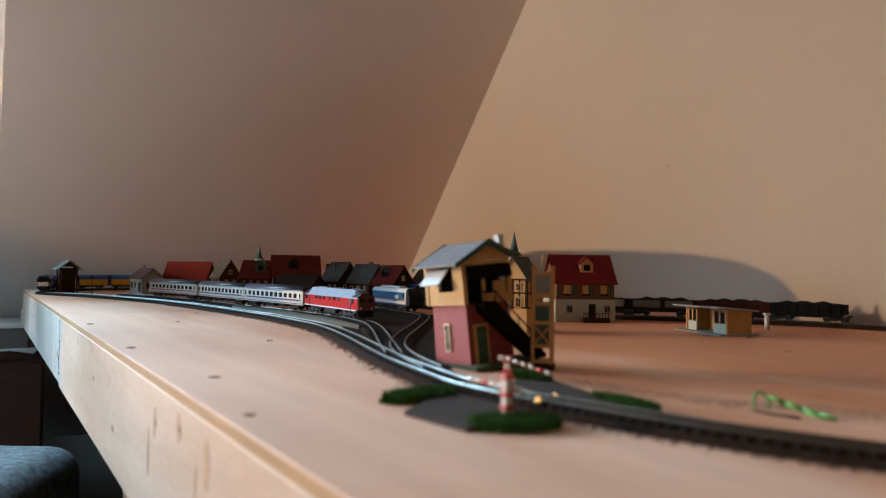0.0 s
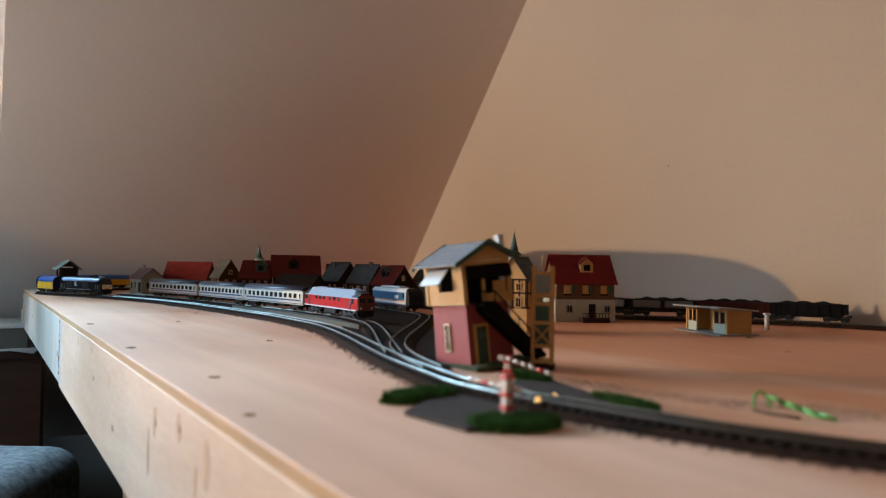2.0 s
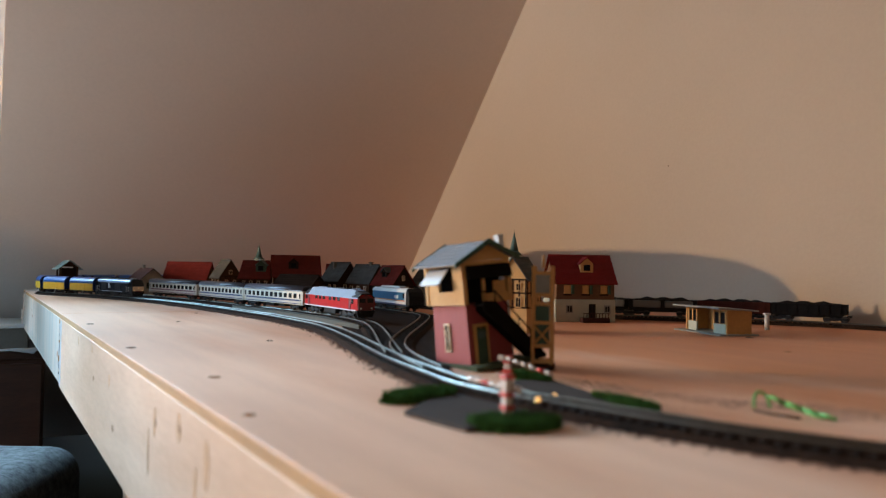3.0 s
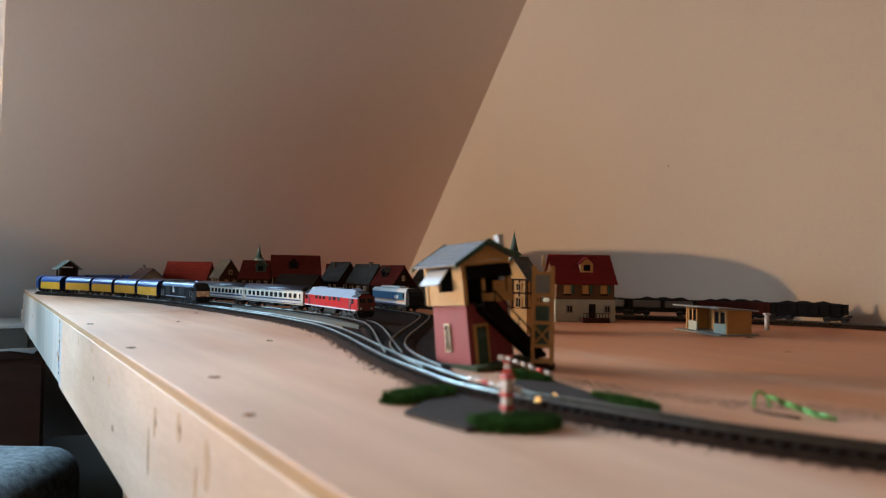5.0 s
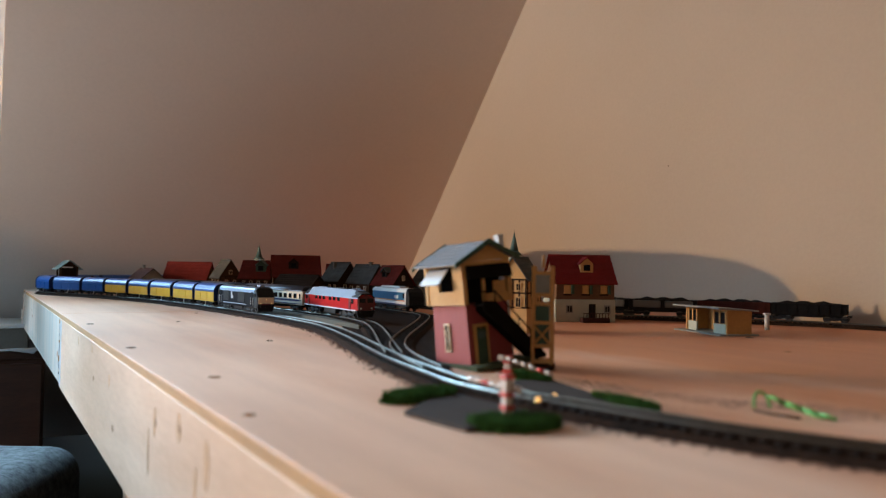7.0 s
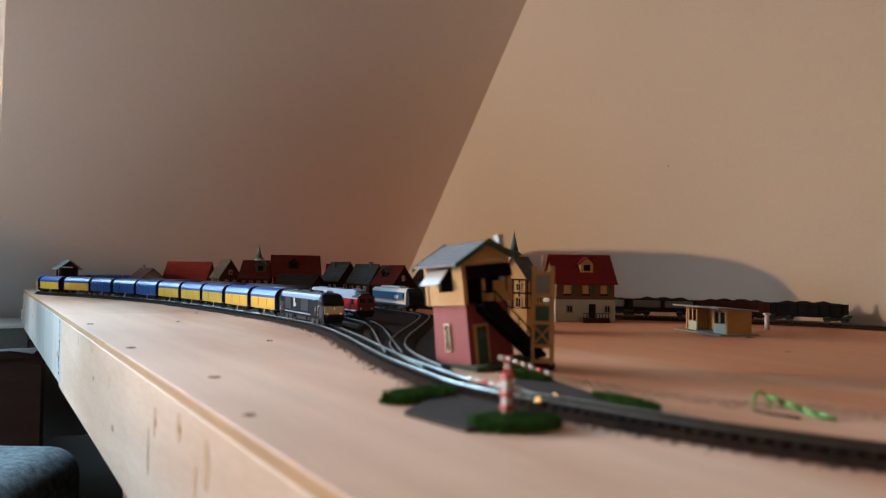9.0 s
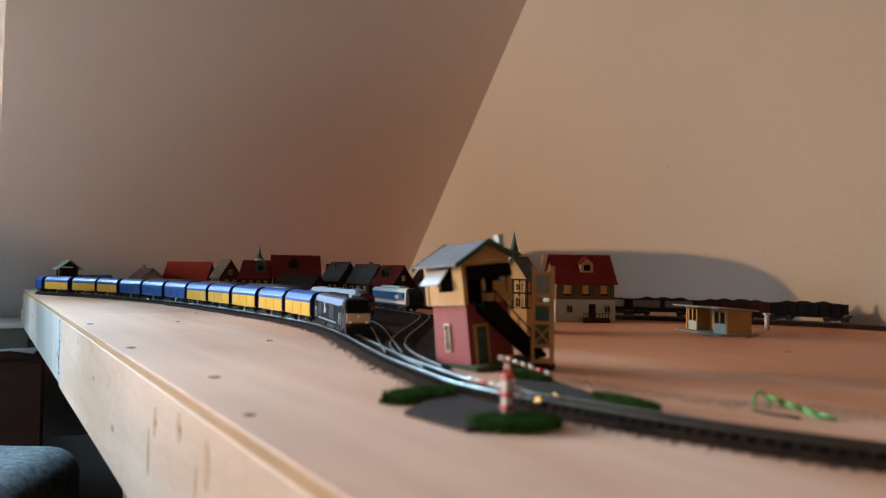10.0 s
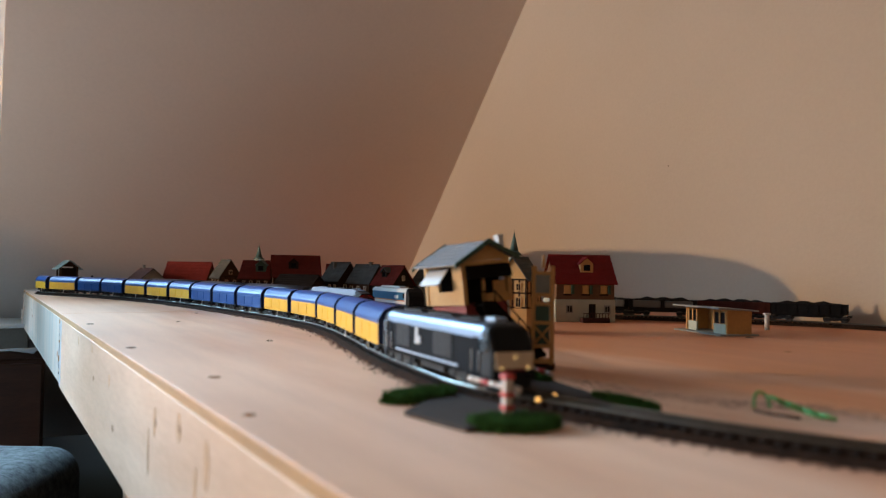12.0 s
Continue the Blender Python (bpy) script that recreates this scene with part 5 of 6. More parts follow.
    for y in (-ly / 2 - 0.002, ly / 2 + 0.002):
        a = [bm.verts.new((x, y - 0.0015, z)) for x, z in prof]
        b = [bm.verts.new((x, y + 0.0015, z)) for x, z in prof]
        bm.faces.new(a)
        bm.faces.new(b[::-1])
        for i in range(5):
            bm.faces.new((a[i], b[i], b[(i + 1) % 5], a[(i + 1) % 5]))
    part("gable", bm, M_OCHRE, t)
    for side in (-1, 1):
        bm = bmesh.new()
        n = 6
        reach = 0.041 if side < 0 else 0.034
        line = [(side * reach * k / n, z1 + 0.0165 - reach * k / n * 0.47) for k in range(n + 1)]
        upper = []
        for k in range(n, 0, -1):
            upper.append((line[k][0], line[k][1] + 0.0022))
            upper.append((line[k - 1][0], line[k - 1][1] + 0.0014))
        q = line + upper
        a = [bm.verts.new((x, -ly / 2 - 0.010, z)) for x, z in q]
        b = [bm.verts.new((x, ly / 2 + 0.004, z)) for x, z in q]
        bm.faces.new(a)
        bm.faces.new(b[::-1])
        for i in range(len(q)):
            bm.faces.new((a[i], b[i], b[(i + 1) % len(q)], a[(i + 1) % len(q)]))
        part("roof_slope", bm, M_ROOFGREY, t, "grey felted roof side")
        q = [(0, z1 + 0.0145), (side * (reach + 0.001), z1 + 0.0145 - (reach + 0.001) * 0.47), (side * (reach + 0.001), z1 + 0.0185 - (reach + 0.001) * 0.47), (0, z1 + 0.0192)]
        for y in (-ly / 2 - 0.0115, ly / 2 + 0.0040):
            bm = bmesh.new()
            a = [bm.verts.new((x, y, z)) for x, z in q]
            b = [bm.verts.new((x, y + 0.0015, z)) for x, z in q]
            bm.faces.new(a)
            bm.faces.new(b[::-1])
            for i in range(4):
                bm.faces.new((a[i], b[i], b[(i + 1) % 4], a[(i + 1) % 4]))
            part("barge_board", bm, M_MOSSGREEN, t, "mossy green barge board")
    bm = bmesh.new()
    box(bm, 0.0445, 0.000, 0.0, 0.0068, 0.0068, z1 + 0.022, 0.0005)
    box(bm, 0.0445, 0.000, z1 + 0.022, 0.0084, 0.0084, 0.0018, 0.0005)
    part("chimney", bm, M_WHITE, t, "pale whitewashed chimney stack")
    # raised shutter on the side
    bm = bmesh.new()
    x0 = -lx / 2 - 0.003
    q = [(x0, z1 - 0.005), (x0 - 0.013, z1 - 0.0185), (x0 - 0.0122, z1 - 0.0195), (x0 + 0.0008, z1 - 0.0062)]
    a = [bm.verts.new((x, -0.009, z)) for x, z in q]
    b = [bm.verts.new((x, 0.022, z)) for x, z in q]
    bm.faces.new(a)
    bm.faces.new(b[::-1])
    for i in range(4):
        bm.faces.new((a[i], b[i], b[(i + 1) % 4], a[(i + 1) % 4]))
    part("shutter", bm, M_WHITE, t, "white raised window shutter")
    # outside stair with rails, down to the front right
    part("stair_stringer", stringer_mesh(), M_SHADE, t)
    for k in range(10):
        bm = bmesh.new()
        box(bm, -0.006 + k * 0.0056, -ly / 2 - 0.010, 0.0480 - k * 0.0053, 0.0062, 0.013, 0.0058)
        part("step", bm, M_SHADE, t)
    bm = bmesh.new()
    box(bm, -0.012, -ly / 2 - 0.010, 0.0535, 0.014, 0.016, 0.0016)
    for y in (-ly / 2 - 0.0170,):
        cyl(bm, (-0.018, y, 0.066), (-0.004, y, 0.066), 0.0008, seg=6)
        cyl(bm, (-0.004, y, 0.066), (0.048, y, 0.014), 0.0008, seg=6)
        for k in range(5):
            cyl(bm, (-0.004 + k * 0.013, y, 0.0525 - k * 0.0125), (-0.004 + k * 0.013, y, 0.066 - k * 0.013), 0.0006, seg=6)
    part("stair_rail", bm, M_SHADE, t)
    bm = bmesh.new()
    box(bm, 0.006, -0.006, -0.0032, 0.076, 0.078, 0.0045, 0.0006)
    part("base_plate", bm, M_GREENBASE, t, "mossy green base plate")
    return t


def stringer_mesh():
    bm = bmesh.new()
    for y in (-0.0320, -0.0440):
        q = [(-0.018, 0.0570), (-0.004, 0.0570), (0.0525, 0.0020), (0.0520, -0.0005), (0.038, -0.0005), (-0.018, 0.0490)]
        a = [bm.verts.new((x, y, z)) for x, z in q]
        b = [bm.verts.new((x, y - 0.0012, z)) for x, z in q]
        bm.faces.new(a)
        bm.faces.new(b[::-1])
        for i in range(6):
            bm.faces.new((a[i], b[i], b[(i + 1) % 6], a[(i + 1) % 6]))
    return bm


# near-black for the painted room shade, and for blind and stair
M_SHADE = mat("room_shade_and_stair_black", (0.010, 0.008, 0.007), 0.9, spec=0.05, vary=0.3, scale=60, bump=0.1)
M_ROOFGREY = mat("grey_felt_roof", (0.15, 0.165, 0.19), 0.55, vary=0.18, scale=70, fine=350, bump=0.35)
M_GREENBASE = mat("mossy_flock_base", (0.050, 0.070, 0.030), 0.95, vary=0.5, scale=120, fine=600, bump=0.8)
signal_box(pose(0.0315, 0.722, 0.0034) @ pose(0, 0, 0, 0, -6.0, 0) @ pose(0, 0, 0, 0, 0, 34) @ Matrix.Scale(0.95, 4, (1, 0, 0)))


def lattice_tower(m):
    """A tall ochre timber frame with panels in its upper bays."""
    t = thing("lattice_tower", m, "tall ochre timber frame tower with grey-green panels", "tower")
    w, d, h = 0.0165, 0.016, 0.094
    for x in (-w / 2, w / 2):
        for y in (-d / 2, d / 2):
            bm = bmesh.new()
            box(bm, x, y, 0, 0.0030, 0.0030, h, 0.0003)
            part("post", bm, M_OCHRE, t)
    for i, z in enumerate((0.006, 0.020, 0.041, 0.058, 0.066, 0.086)):
        for y in (-d / 2, d / 2):
            bm = bmesh.new()
            box(bm, 0, y, z, w, 0.0024, 0.0030, 0.0002)
            part("rail", bm, M_OCHRE, t)
        for x in (-w / 2, w / 2):
            bm = bmesh.new()
            box(bm, x, 0, z, 0.0024, d, 0.0030, 0.0002)
            part("rail", bm, M_OCHRE, t)
    for z0, z1, m2 in ((0.044, 0.058, M_MOSSGREEN), (0.023, 0.041, M_MOSSGREEN), (0.0695, 0.086, M_GREYWALL)):
        bm = bmesh.new()
        box(bm, 0, -d / 2 + 0.001, z0, w - 0.004, 0.001, z1 - z0)
        part("panel", bm, m2, t)
    bm = bmesh.new()
    cyl(bm, (-w / 2, -d / 2 - 0.001, 0.022), (w / 2, -d / 2 - 0.001, 0.041), 0.0010, seg=6)
    cyl(bm, (w / 2, -d / 2 - 0.001, 0.022), (-w / 2, -d / 2 - 0.001, 0.041), 0.0010, seg=6)
    part("cross_brace", bm, M_OCHRE, t)
    bm = bmesh.new()
    box(bm, 0, 0, 0, w + 0.005, d + 0.005, 0.005, 0.0005)
    part("foot", bm, M_TIMBER, t)
    bm = bmesh.new()
    cyl(bm, (0, 0, h - 0.002), (0, 0, h + 0.010), 0.0020, 0.0012, seg=8)
    part("finial", bm, M_OCHRE, t)
    return t


lattice_tower(pose(0.0925, 0.700, 0.0, 0, 0, -12))

# ---- the level crossing ----
M_ROAD = mat("grey_road_card", (0.075, 0.062, 0.055), 0.95, spec=0.05, vary=0.15, scale=40, fine=300, bump=0.2)
bm = bmesh.new()
prism_z(bm, [(-0.022, 0.466), (0.014, 0.420), (0.062, 0.452), (0.022, 0.532), (-0.002, 0.530)], 0.0004, 0.0030)
tagged(part("crossing_road", bm, M_ROAD), "grey card road strip up to the rails", "road")
bm = bmesh.new()
prism_z(bm, [(0.050, 0.600), (0.083, 0.497), (0.120, 0.512), (0.086, 0.612)], 0.0004, 0.0030)
tagged(part("crossing_road", bm, M_ROAD), "grey card road strip beyond the rails", "road")
M_DECK = mat("polished_brass", (0.86, 0.60, 0.25), 0.22, metal=1.0, vary=0.3, scale=60, bump=0.1)
# glowing beads added for two bright golden glints by the rails
M_GLOW = mat("amber_glint_glow", (0.9, 0.6, 0.25), 0.3, vary=0.05, bump=0, emit=((1.0, 0.50, 0.13), 1.5))
for x, y, r in ((0.0615, 0.4850, 0.0015), (0.0750, 0.5040, 0.0011)):
    lamp = thing("crossing_lamp", pose(x, y, 0.0050), "tiny glowing amber bead put in for a glint on the rails", "lamp", "lamps of the crossing")
    bm = bmesh.new()
    cyl(bm, (0, 0, 0.0), (0, 0, 0.0022), 0.0028, 0.0022, seg=16)
    part("socket", bm, M_DECK, lamp)
    bm = bmesh.new()
    bmesh.ops.create_uvsphere(bm, u_segments=16, v_segments=10, radius=r, matrix=Matrix.Translation((0, 0, 0.0030)))
    for f in bm.faces:
        f.smooth = True
    part("bulb", bm, M_GLOW, lamp)
M_GRASS = mat("green_flock_grass", (0.060, 0.140, 0.034), 0.95, spec=0.05, vary=0.5, scale=200, fine=800, bump=0.3, other=(0.020, 0.052, 0.016))


def grass_patch(cx, cy, rx, ry, rz, blades, seed):
    rnd = random.Random(seed)
    t = thing("grass_patch", pose(cx, cy, 0.0, 0, 0, rz), "oval mat of dark green model grass", "grass", "grass mats at the crossing")
    bm = bmesh.new()
    n = 40
    out = [(rx * math.cos(2 * math.pi * k / n) * (1 + 0.06 * math.sin(3 * k + seed)), ry * math.sin(2 * math.pi * k / n) * (1 + 0.08 * math.sin(2.3 * k + seed))) for k in range(n)]
    prism_z(bm, out, 0.0004, 0.0022)
    part("mat", bm, M_GRASS, t)
    vs, fs = [], []
    for k in range(blades):
        a, r = rnd.uniform(0, 2 * math.pi), math.sqrt(rnd.random()) * 0.98
        x, y = rx * r * math.cos(a), ry * r * math.sin(a)
        h, w, b = rnd.uniform(0.003, 0.0068), rnd.uniform(0.0003, 0.0006), rnd.uniform(0, math.pi)
        lx, ly = rnd.uniform(-0.0012, 0.0012), rnd.uniform(-0.0012, 0.0012)
        i = len(vs)
        vs += [(x - w * math.cos(b), y - w * math.sin(b), 0.0018), (x + w * math.cos(b), y + w * math.sin(b), 0.0018), (x + lx, y + ly, 0.0018 + h)]
        fs.append((i, i + 1, i + 2))
    me = bpy.data.meshes.new("blades")
    me.from_pydata(vs, [], fs)
    me.materials.append(M_GRASS)
    ob = new("turf", me)
    ob.parent = t
    tagged(ob, kind="stuff")


grass_patch(-0.014, 0.528, 0.033, 0.018, 47, 3000, 1)
grass_patch(0.042, 0.437, 0.028, 0.019, 12, 3200, 2)
grass_patch(0.072, 0.626, 0.030, 0.011, -62, 1800, 3)
grass_patch(0.122, 0.509, 0.033, 0.009, -62, 2200, 4)
M_OFFWHITE = mat("pinkish_white_paint", (0.62, 0.50, 0.42), 0.6, vary=0.15, scale=90, bump=0.05)
M_BARRED = mat("red_barrier_paint", (0.55, 0.045, 0.03), 0.5, vary=0.15, scale=90, bump=0.05)


def barrier(m, label, pole=0.07, tilt=0.0, post=0.0225, red=3):
    t = thing("level_crossing_barrier", m, label, "barrier", "barriers of the crossing")
    bm = bmesh.new()
    box(bm, 0, 0, 0, 0.0085, 0.0075, 0.003, 0.0005)
    box(bm, 0, 0, 0.003, 0.0056, 0.0050, post, 0.0008)
    part("post", bm, M_OFFWHITE, t, "white barrier post")
    for z in (0.005, 0.0125, post + 0.0005):
        bm = bmesh.new()
        box(bm, 0, 0, z, 0.0070, 0.0064, 0.0030, 0.0005)
        part("red_band", bm, M_BARRED, t)
    n = 6
    for k in range(n):
        bm = bmesh.new()
        a, b = pole * k / n, pole * (k + 1) / n
        cyl(bm, (a, -0.004, 0.017 + a * tilt), (b, -0.004, 0.017 + b * tilt), 0.0016, seg=8)
        part("pole_piece", bm, M_BARRED if k == red else M_OFFWHITE, t)
    bm = bmesh.new()
    box(bm, -0.004, -0.004, 0.0150, 0.006, 0.003, 0.004, 0.0006)
    part("counterweight", bm, M_OFFWHITE, t)
    return t


barrier(pose(0.0390, 0.452, 0.0022, 0, 0, 120), "red and white crossing barrier on a grass mat", 0.048, 0.0)
barrier(pose(0.0540, 0.6200, 0.0018, 0, 0, -28), "white crossing barrier with red tip beside signal box", 0.040, -0.26, 0.0150, 4)

# ---- things on the right of the board ----


def shelter(m):
    t = thing("platform_shelter", m, "small ochre platform shelter with flat pale roof", "shelter")
    bm = bmesh.new()
    box(bm, 0, 0, 0, 0.110, 0.050, 0.0022, 0.0005)
    part("base_plate", bm, M_GREYWALL, t)
    bm = bmesh.new()
    box(bm, 0, 0.018, 0.002, 0.096, 0.0025, 0.034)
    part("back_wall", bm, M_OCHRE, t)
    for x in (-0.047, 0.047):
        bm = bmesh.new()
        box(bm, x, 0.003, 0.002, 0.0025, 0.030, 0.034)
        part("side_wall", bm, M_OCHRE, t)
    for x, w in ((-0.030, 0.020), (0.033, 0.026)):
        bm = bmesh.new()
        box(bm, x, -0.012, 0.002, w, 0.0022, 0.014)
        part("low_wall", bm, M_STUCCO, t)
        for dx in (-w / 2, 0, w / 2):
            bm = bmesh.new()
            box(bm, x + dx, -0.012, 0.016, 0.0022, 0.0022, 0.019)
            part("mullion", bm, M_OCHRE, t)
        bm = bmesh.new()
        box(bm, x, -0.0118, 0.017, w - 0.003, 0.0008, 0.016)
        part("pane", bm, M_GLASS, t)
    bm = bmesh.new()
    prism(bm, [(-0.027, 0.0385), (0.024, 0.0350), (0.024, 0.0372), (-0.027, 0.0408)], -0.055, 0.055)
    part("roof", bm, M_GREYWALL, t, "flat pale roof")
    return t


hall = shelter(pose(0.414, 1.160, 0.0, 0, 0, -76) @ Matrix.Scale(0.92, 4))
hall.scale = (1.12, 1.3, 1.0)


def post_signal(m, h, label, white=True):
    t = thing("line_side_post", m, label, "signal", "posts beside the tracks")
    bm = bmesh.new()
    cyl(bm, (0, 0, 0), (0, 0, 0.004), 0.0042, 0.0036, seg=12)
    part("foot", bm, M_GREYWALL, t)
    bm = bmesh.new()
    cyl(bm, (0, 0, 0.004), (0, 0, h), 0.0040 if white else 0.0012, 0.0036 if white else 0.0010, seg=12)
    part("shaft", bm, M_WHITE if white else M_BLACK, t)
    bm = bmesh.new()
    if white:
        box(bm, 0, 0, h, 0.0095, 0.0095, 0.0030, 0.0008)
    else:
        box(bm, 0, 0, h - 0.008, 0.0055, 0.0045, 0.012, 0.0010)
    part("cap", bm, M_WHITE if white else M_BLACK, t)


post_signal(pose(0.525, 1.235, 0), 0.024, "short white post beside the far track")
post_signal(pose(-1.035, 2.255, 0), 0.053, "slim black light signal beside the loop", white=False)
M_GREENPL = mat("bright_green_plastic", (0.13, 0.40, 0.09), 0.5, vary=0.2, scale=90, bump=0.05)


def rod(name, pts, r, material, parent):
    bm = bmesh.new()
    line = [Vector(p) for p in pts]
    for a, b in zip(line, line[1:]):
        cyl(bm, a, b, r, seg=8)
        bmesh.ops.create_icosphere(bm, subdivisions=1, radius=r, matrix=Matrix.Translation(b))
    return part(name, bm, material, parent)


green_clip = thing("green_wire_clip", pose(0.212, 0.497, 0.0) @ Matrix.Scale(0.87, 4), "bent bright green plastic wire lying on the board", "wire")
rod("loop", [(-0.004 + 0.006 * math.cos(a), 0.010 * math.sin(a) * 0.5, 0.0035 + 0.011 * max(0, math.sin(a))) for a in [math.pi * k / 10 for k in range(11)]], 0.0011, M_GREENPL, green_clip)
rod("strand", [(0.002, 0.0, 0.0115), (0.011, -0.005, 0.0080), (0.020, -0.012, 0.0050), (0.028, -0.022, 0.0028), (0.034, -0.032, 0.0016)], 0.0016, M_GREENPL, green_clip)
rod("strand", [(0.000, 0.001, 0.0120), (0.012, -0.004, 0.0060), (0.021, -0.015, 0.0030), (0.028, -0.029, 0.0014)], 0.0011, M_GREENPL, green_clip)
rod("strand", [(-0.010, 0.0, 0.0014), (-0.004, -0.014, 0.0014), (0.010, -0.030, 0.0014)], 0.0008, M_TIMBER, green_clip)

# the hut inside the turn
hut = thing("lookout_hut", pose(-1.131, 2.300, 0.0, 0, 0, -52), "open dark lookout hut on posts with pale green roof", "hut")
HUT_X, HUT_Y, HUT_H = 0.044, 0.046, 0.082
for x in (-1, 1):
    for y in (-1, 1):
        bm = bmesh.new()
        box(bm, x * HUT_X / 2, y * HUT_Y / 2, 0, 0.005, 0.005, HUT_H, 0.0005)
        part("post", bm, M_BROWNWALL, hut)
# dark box fills the open hut in place of its shaded inside
bm = bmesh.new()
box(bm, 0, 0, 0, HUT_X - 0.006, HUT_Y - 0.008, HUT_H - 0.004, 0.0006)
part("interior_fill", bm, M_TIMBER, hut)
bm = bmesh.new()
box(bm, 0, HUT_Y / 2, 0.052, HUT_X, 0.003, 0.030)
part("back_wall", bm, M_TIMBER, hut)
for x in (-1, 1):
    bm = bmesh.new()
    prism(bm, [(-HUT_Y / 2, HUT_H), (HUT_Y / 2, HUT_H), (0, HUT_H + 0.017)], x * HUT_X / 2 - 0.0015, x * HUT_X / 2 + 0.0015)
    part("gable", bm, M_BROWNWALL, hut)
for side in (-1, 1):
    part("roof_slope", roof_slope(HUT_X + 0.010, HUT_Y, HUT_H, HUT_H + 0.018, 0.012, 0.0024, side, 4), M_HUTROOF, hut, "pale grey-green roof side")

# ---- the left of the room: low cupboard, box, padded chair ----
M_CARD = mat("dark_cardboard", (0.13, 0.115, 0.095), 0.8, vary=0.2, scale=20, bump=0.1)
M_FABRIC = mat("blue_grey_upholstery", (0.16, 0.165, 0.16), 0.9, vary=0.65, scale=55, fine=160, bump=0.9, other=(0.035, 0.034, 0.033))
cup = thing("low_cupboard", pose(-1.66, 2.55, FLOOR_Z, 0, 0, 31), "dark red-brown wooden cupboard standing by the table", "cupboard")
for name, dims in (("carcase", (0, 0, 0.06, 0.58, 0.42, 0.52)), ("top", (0, 0, 0.58, 0.61, 0.45, 0.025)), ("plinth", (0, 0.01, 0.0, 0.55, 0.38, 0.06))):
    bm = bmesh.new()
    box(bm, *dims, 0.004)
    part(name, bm, M_DARKWOOD, cup)
for x in (-0.145, 0.145):
    bm = bmesh.new()
    box(bm, x, -0.216, 0.075, 0.275, 0.016, 0.49, 0.004)
    dd = part("door", bm, M_DARKWOOD, cup)
    bm = bmesh.new()
    bmesh.ops.create_uvsphere(bm, u_segments=12, v_segments=8, radius=0.011, matrix=Matrix.Translation((x * 0.2, -0.236, 0.33)))
    part("knob", bm, M_DECK, dd)
crate = thing("storage_box", pose(-1.63, 2.52, FLOOR_Z + 0.605, 0, 0, 31), "grey-brown box with white lid on the cupboard", "box")
bm = bmesh.new()
box(bm, 0, 0, 0.0, 0.46, 0.34, 0.075, 0.004)
part("body", bm, M_CARD, crate)
bm = bmesh.new()
box(bm, 0, 0, 0.075, 0.47, 0.35, 0.012, 0.003)
part("lid", bm, M_WHITE, crate, "white lid")

# unseen backrest, outlined to cast the gable shadow: side, height over the floor
BACK_OUTLINE = [(0.2451, 0.4), (0.2451, 1.1723), (0.2301, 1.2073), (0.1951, 1.2243), (0.1451, 1.2323), (0.0695, 1.2368), (-0.0288, 1.2421), (-0.1034, 1.2441), (-0.1619, 1.2427), (-0.1913, 1.236), (-0.2091, 1.226), (-0.2141, 1.217), (-0.2151, 0.4)]
chair = thing("padded_chair", pose(-1.125, 1.64, FLOOR_Z), "padded chair with mottled blue-grey upholstery and high rounded back", "chair")
bm = bmesh.new()
box(bm, 0.015, 0, 0.26, 0.52, 0.46, 0.20, 0.07, seg=7)
for f in bm.faces:
    f.smooth = True
part("seat", bm, M_FABRIC, chair)
bm = bmesh.new()
box(bm, 0.0, 0, 0.225, 0.36, 0.32, 0.03, 0.005)
part("seat_frame", bm, M_DARKWOOD, chair)
for x in (-0.17, 0.17):
    for y in (-0.15, 0.15):
        bm = bmesh.new()
        cyl(bm, (x * 1.06, y * 1.06, 0.0), (x * 0.95, y * 0.95, 0.24), 0.014, 0.020, seg=12)
        part("leg", bm, M_DARKWOOD, chair)

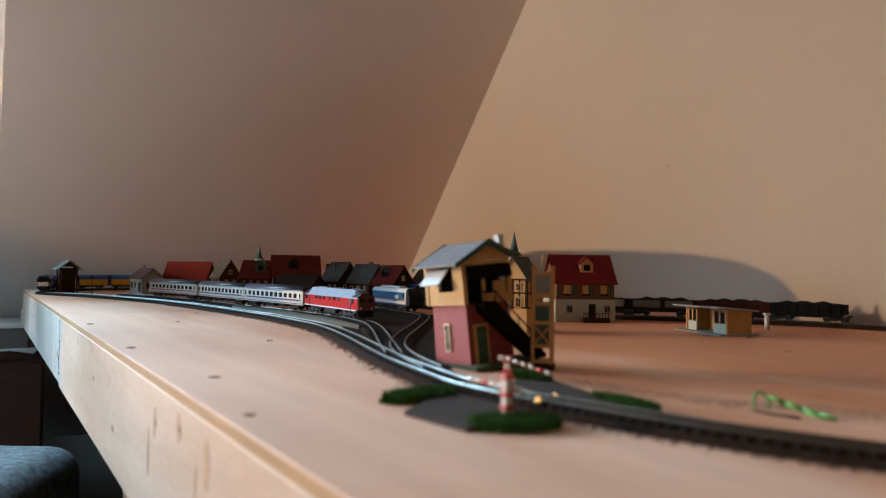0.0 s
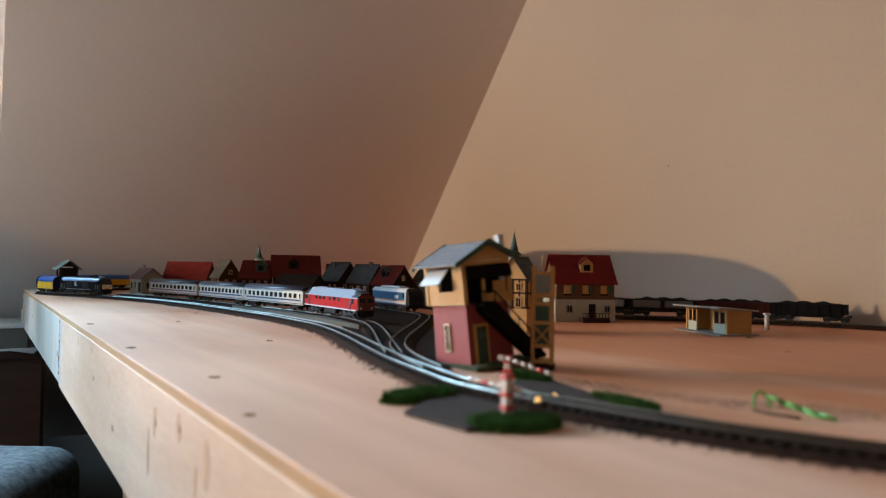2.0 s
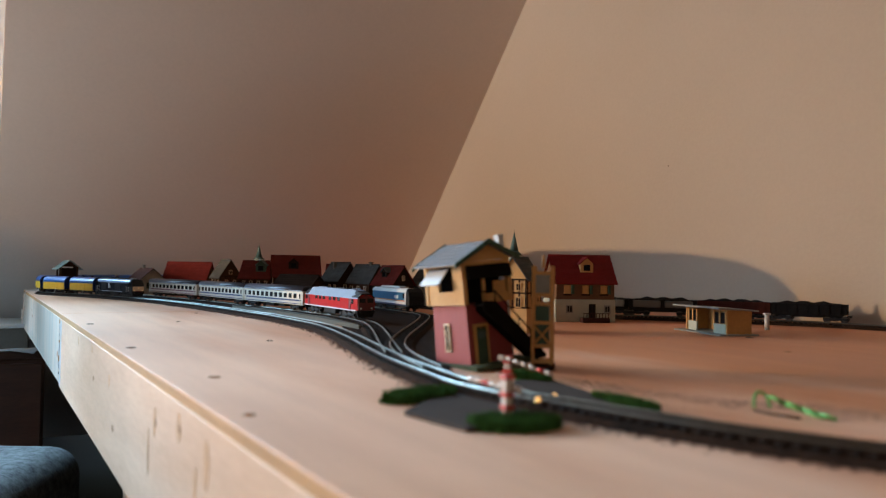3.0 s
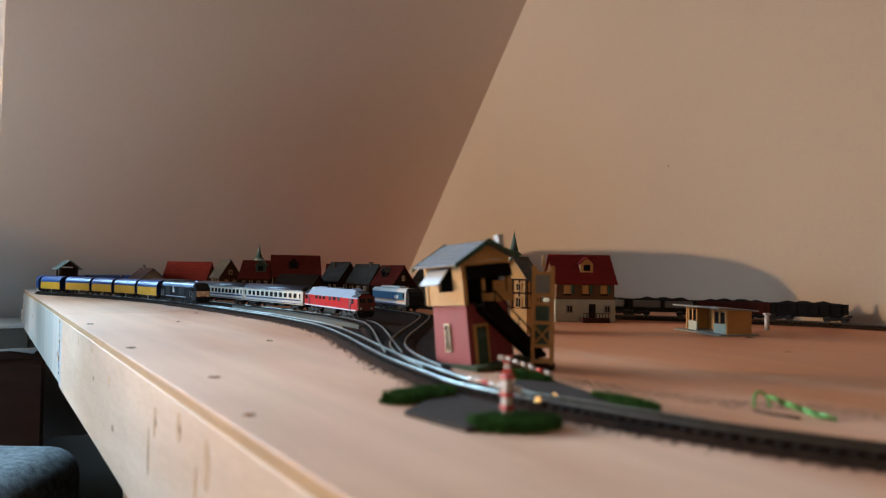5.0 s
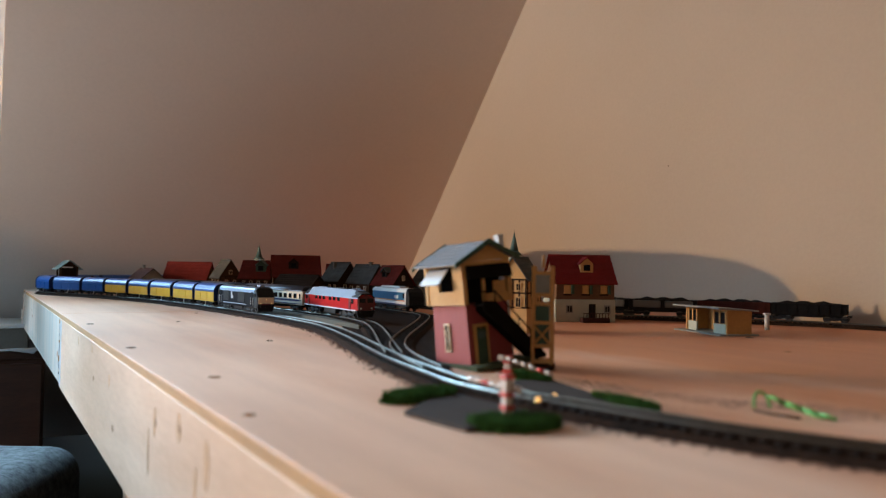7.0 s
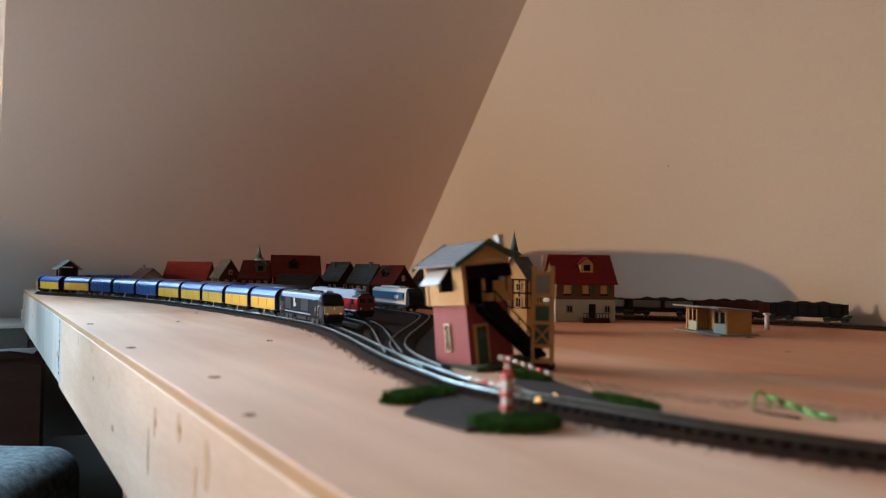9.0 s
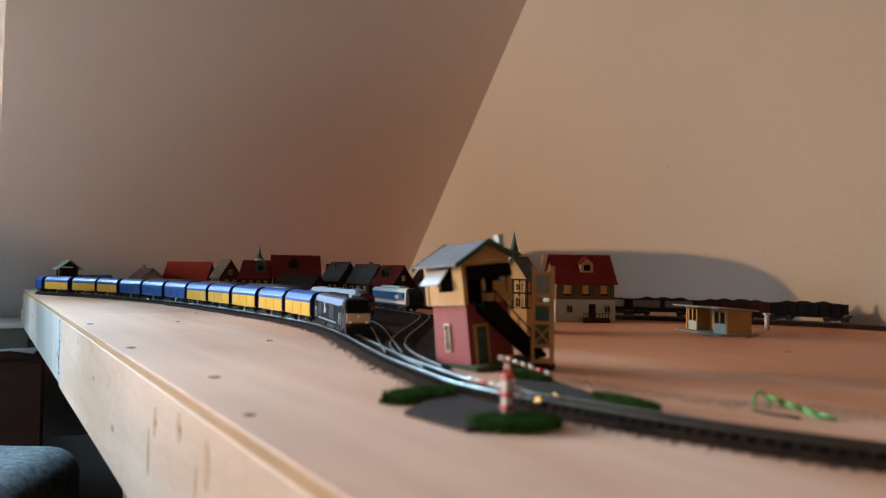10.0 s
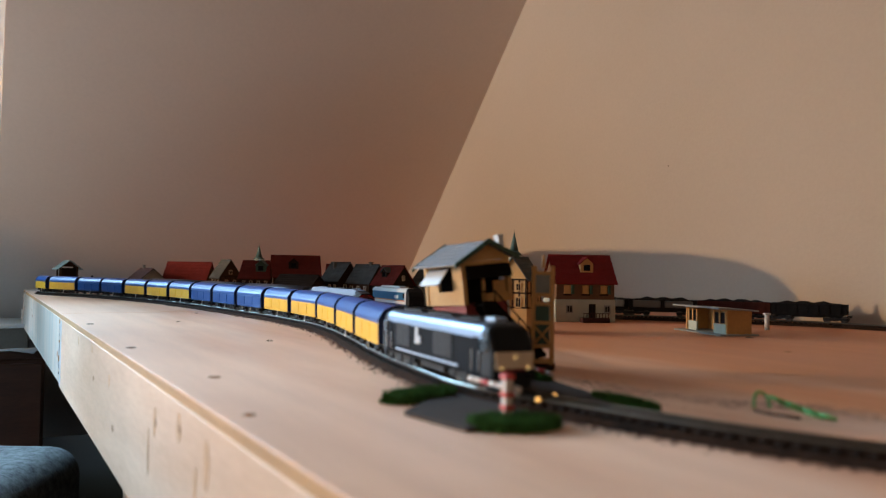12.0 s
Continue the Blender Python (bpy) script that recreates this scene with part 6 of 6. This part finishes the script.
bm = bmesh.new()
prism(bm, BACK_OUTLINE, -0.295, -0.245)
bmesh.ops.bevel(bm, geom=list(bm.edges), offset=0.006, segments=2, profile=0.5, affect="EDGES")
part("backrest", bm, M_FABRIC, chair, "unseen high back, outlined to cast the rounded gable shadow")
# stand is out of view; its dish keeps lamplight off the table's left side
floor_lamp = thing("floor_lamp", pose(-2.48, 1.372, FLOOR_Z), "unseen floor lamp stand, its dish added to block light", "lamp")
for name, mt, draw in (("base", M_BLACK, lambda b: cyl(b, (0, 0, 0), (0, 0, 0.025), 0.11, 0.10, seg=32)), ("pole", M_BLACK, lambda b: cyl(b, (0, 0, 0.025), (0, 0, 1.349), 0.011, seg=16)),
                       ("socket", M_IVORY, lambda b: cyl(b, (0, 0, 1.339), (0, 0, 1.394), 0.016, seg=16)), ("dish", M_BLACK, lambda b: cyl(b, (0, 0, 1.366), (0, 0, 1.386), 0.020, 0.120, seg=48))):
    bm = bmesh.new()
    draw(bm)
    part(name, bm, mt, floor_lamp)

cable = thing("hanging_cable", Matrix.Identity(4), "thin pale cable hanging over the table corner", "cable")
rod("strand", [(*uv(2.62, 0.30), 0.002), (*uv(2.72, 0.20), 0.004), (*uv(2.80, 0.128), 0.003), (*uv(2.83, 0.119), -0.010), (*uv(2.86, 0.117), -0.060), (*uv(2.865, 0.118), -0.125)], 0.0022, M_OFFWHITE, cable)
paper = thing("paper_sheet", pose(-1.36, 2.42, FLOOR_Z + 0.606, 0, 0, 20), "crumpled white paper lying on the cupboard", "paper")
bm = bmesh.new()
rnd = random.Random(5)
gridp = [[bm.verts.new((i * 0.035 - 0.07, j * 0.035 - 0.05, rnd.uniform(0.001, 0.014))) for j in range(4)] for i in range(5)]
for i in range(4):
    for j in range(3):
        bm.faces.new((gridp[i][j], gridp[i + 1][j], gridp[i + 1][j + 1], gridp[i][j + 1]))
sheet = part("sheet", bm, M_WHITE, paper)


# seconds, and how far the middle of the locomotive has come past the turn
RUN_T = (0.0, 0.5, 1.0, 1.5, 2.5, 5.5, 6.5, 9.5, 10.0, 11.0, 11.4, 12.0)
RUN_S = (-0.165, -0.085, -0.01, 0.065, 0.25, 0.818, 0.985, 1.474, 1.552, 1.747, 1.846, 1.983)
RUN_FIT = np.polyfit(RUN_T, RUN_S, 6)


def run(t):
    return float(np.polyval(RUN_FIT, t)) + RUN_0


near = np.linalg.norm(MAIN - np.array((-1.111, 2.178)), axis=1)
RUN_0 = float(np.argmin(near)) * 0.01


def motions():
    times = [k * 0.2 for k in range(61)]
    walk(loco, [(t, vehicle_pose(MAIN, run(t), 0.13)) for t in times])
    for i, w in enumerate(wagons):
        back = 0.111 + 0.004 + WAGON_PITCH * (i + 0.5)
        walk(w, [(t, vehicle_pose(MAIN, run(t) - back, 0.08)) for t in times])


motions()
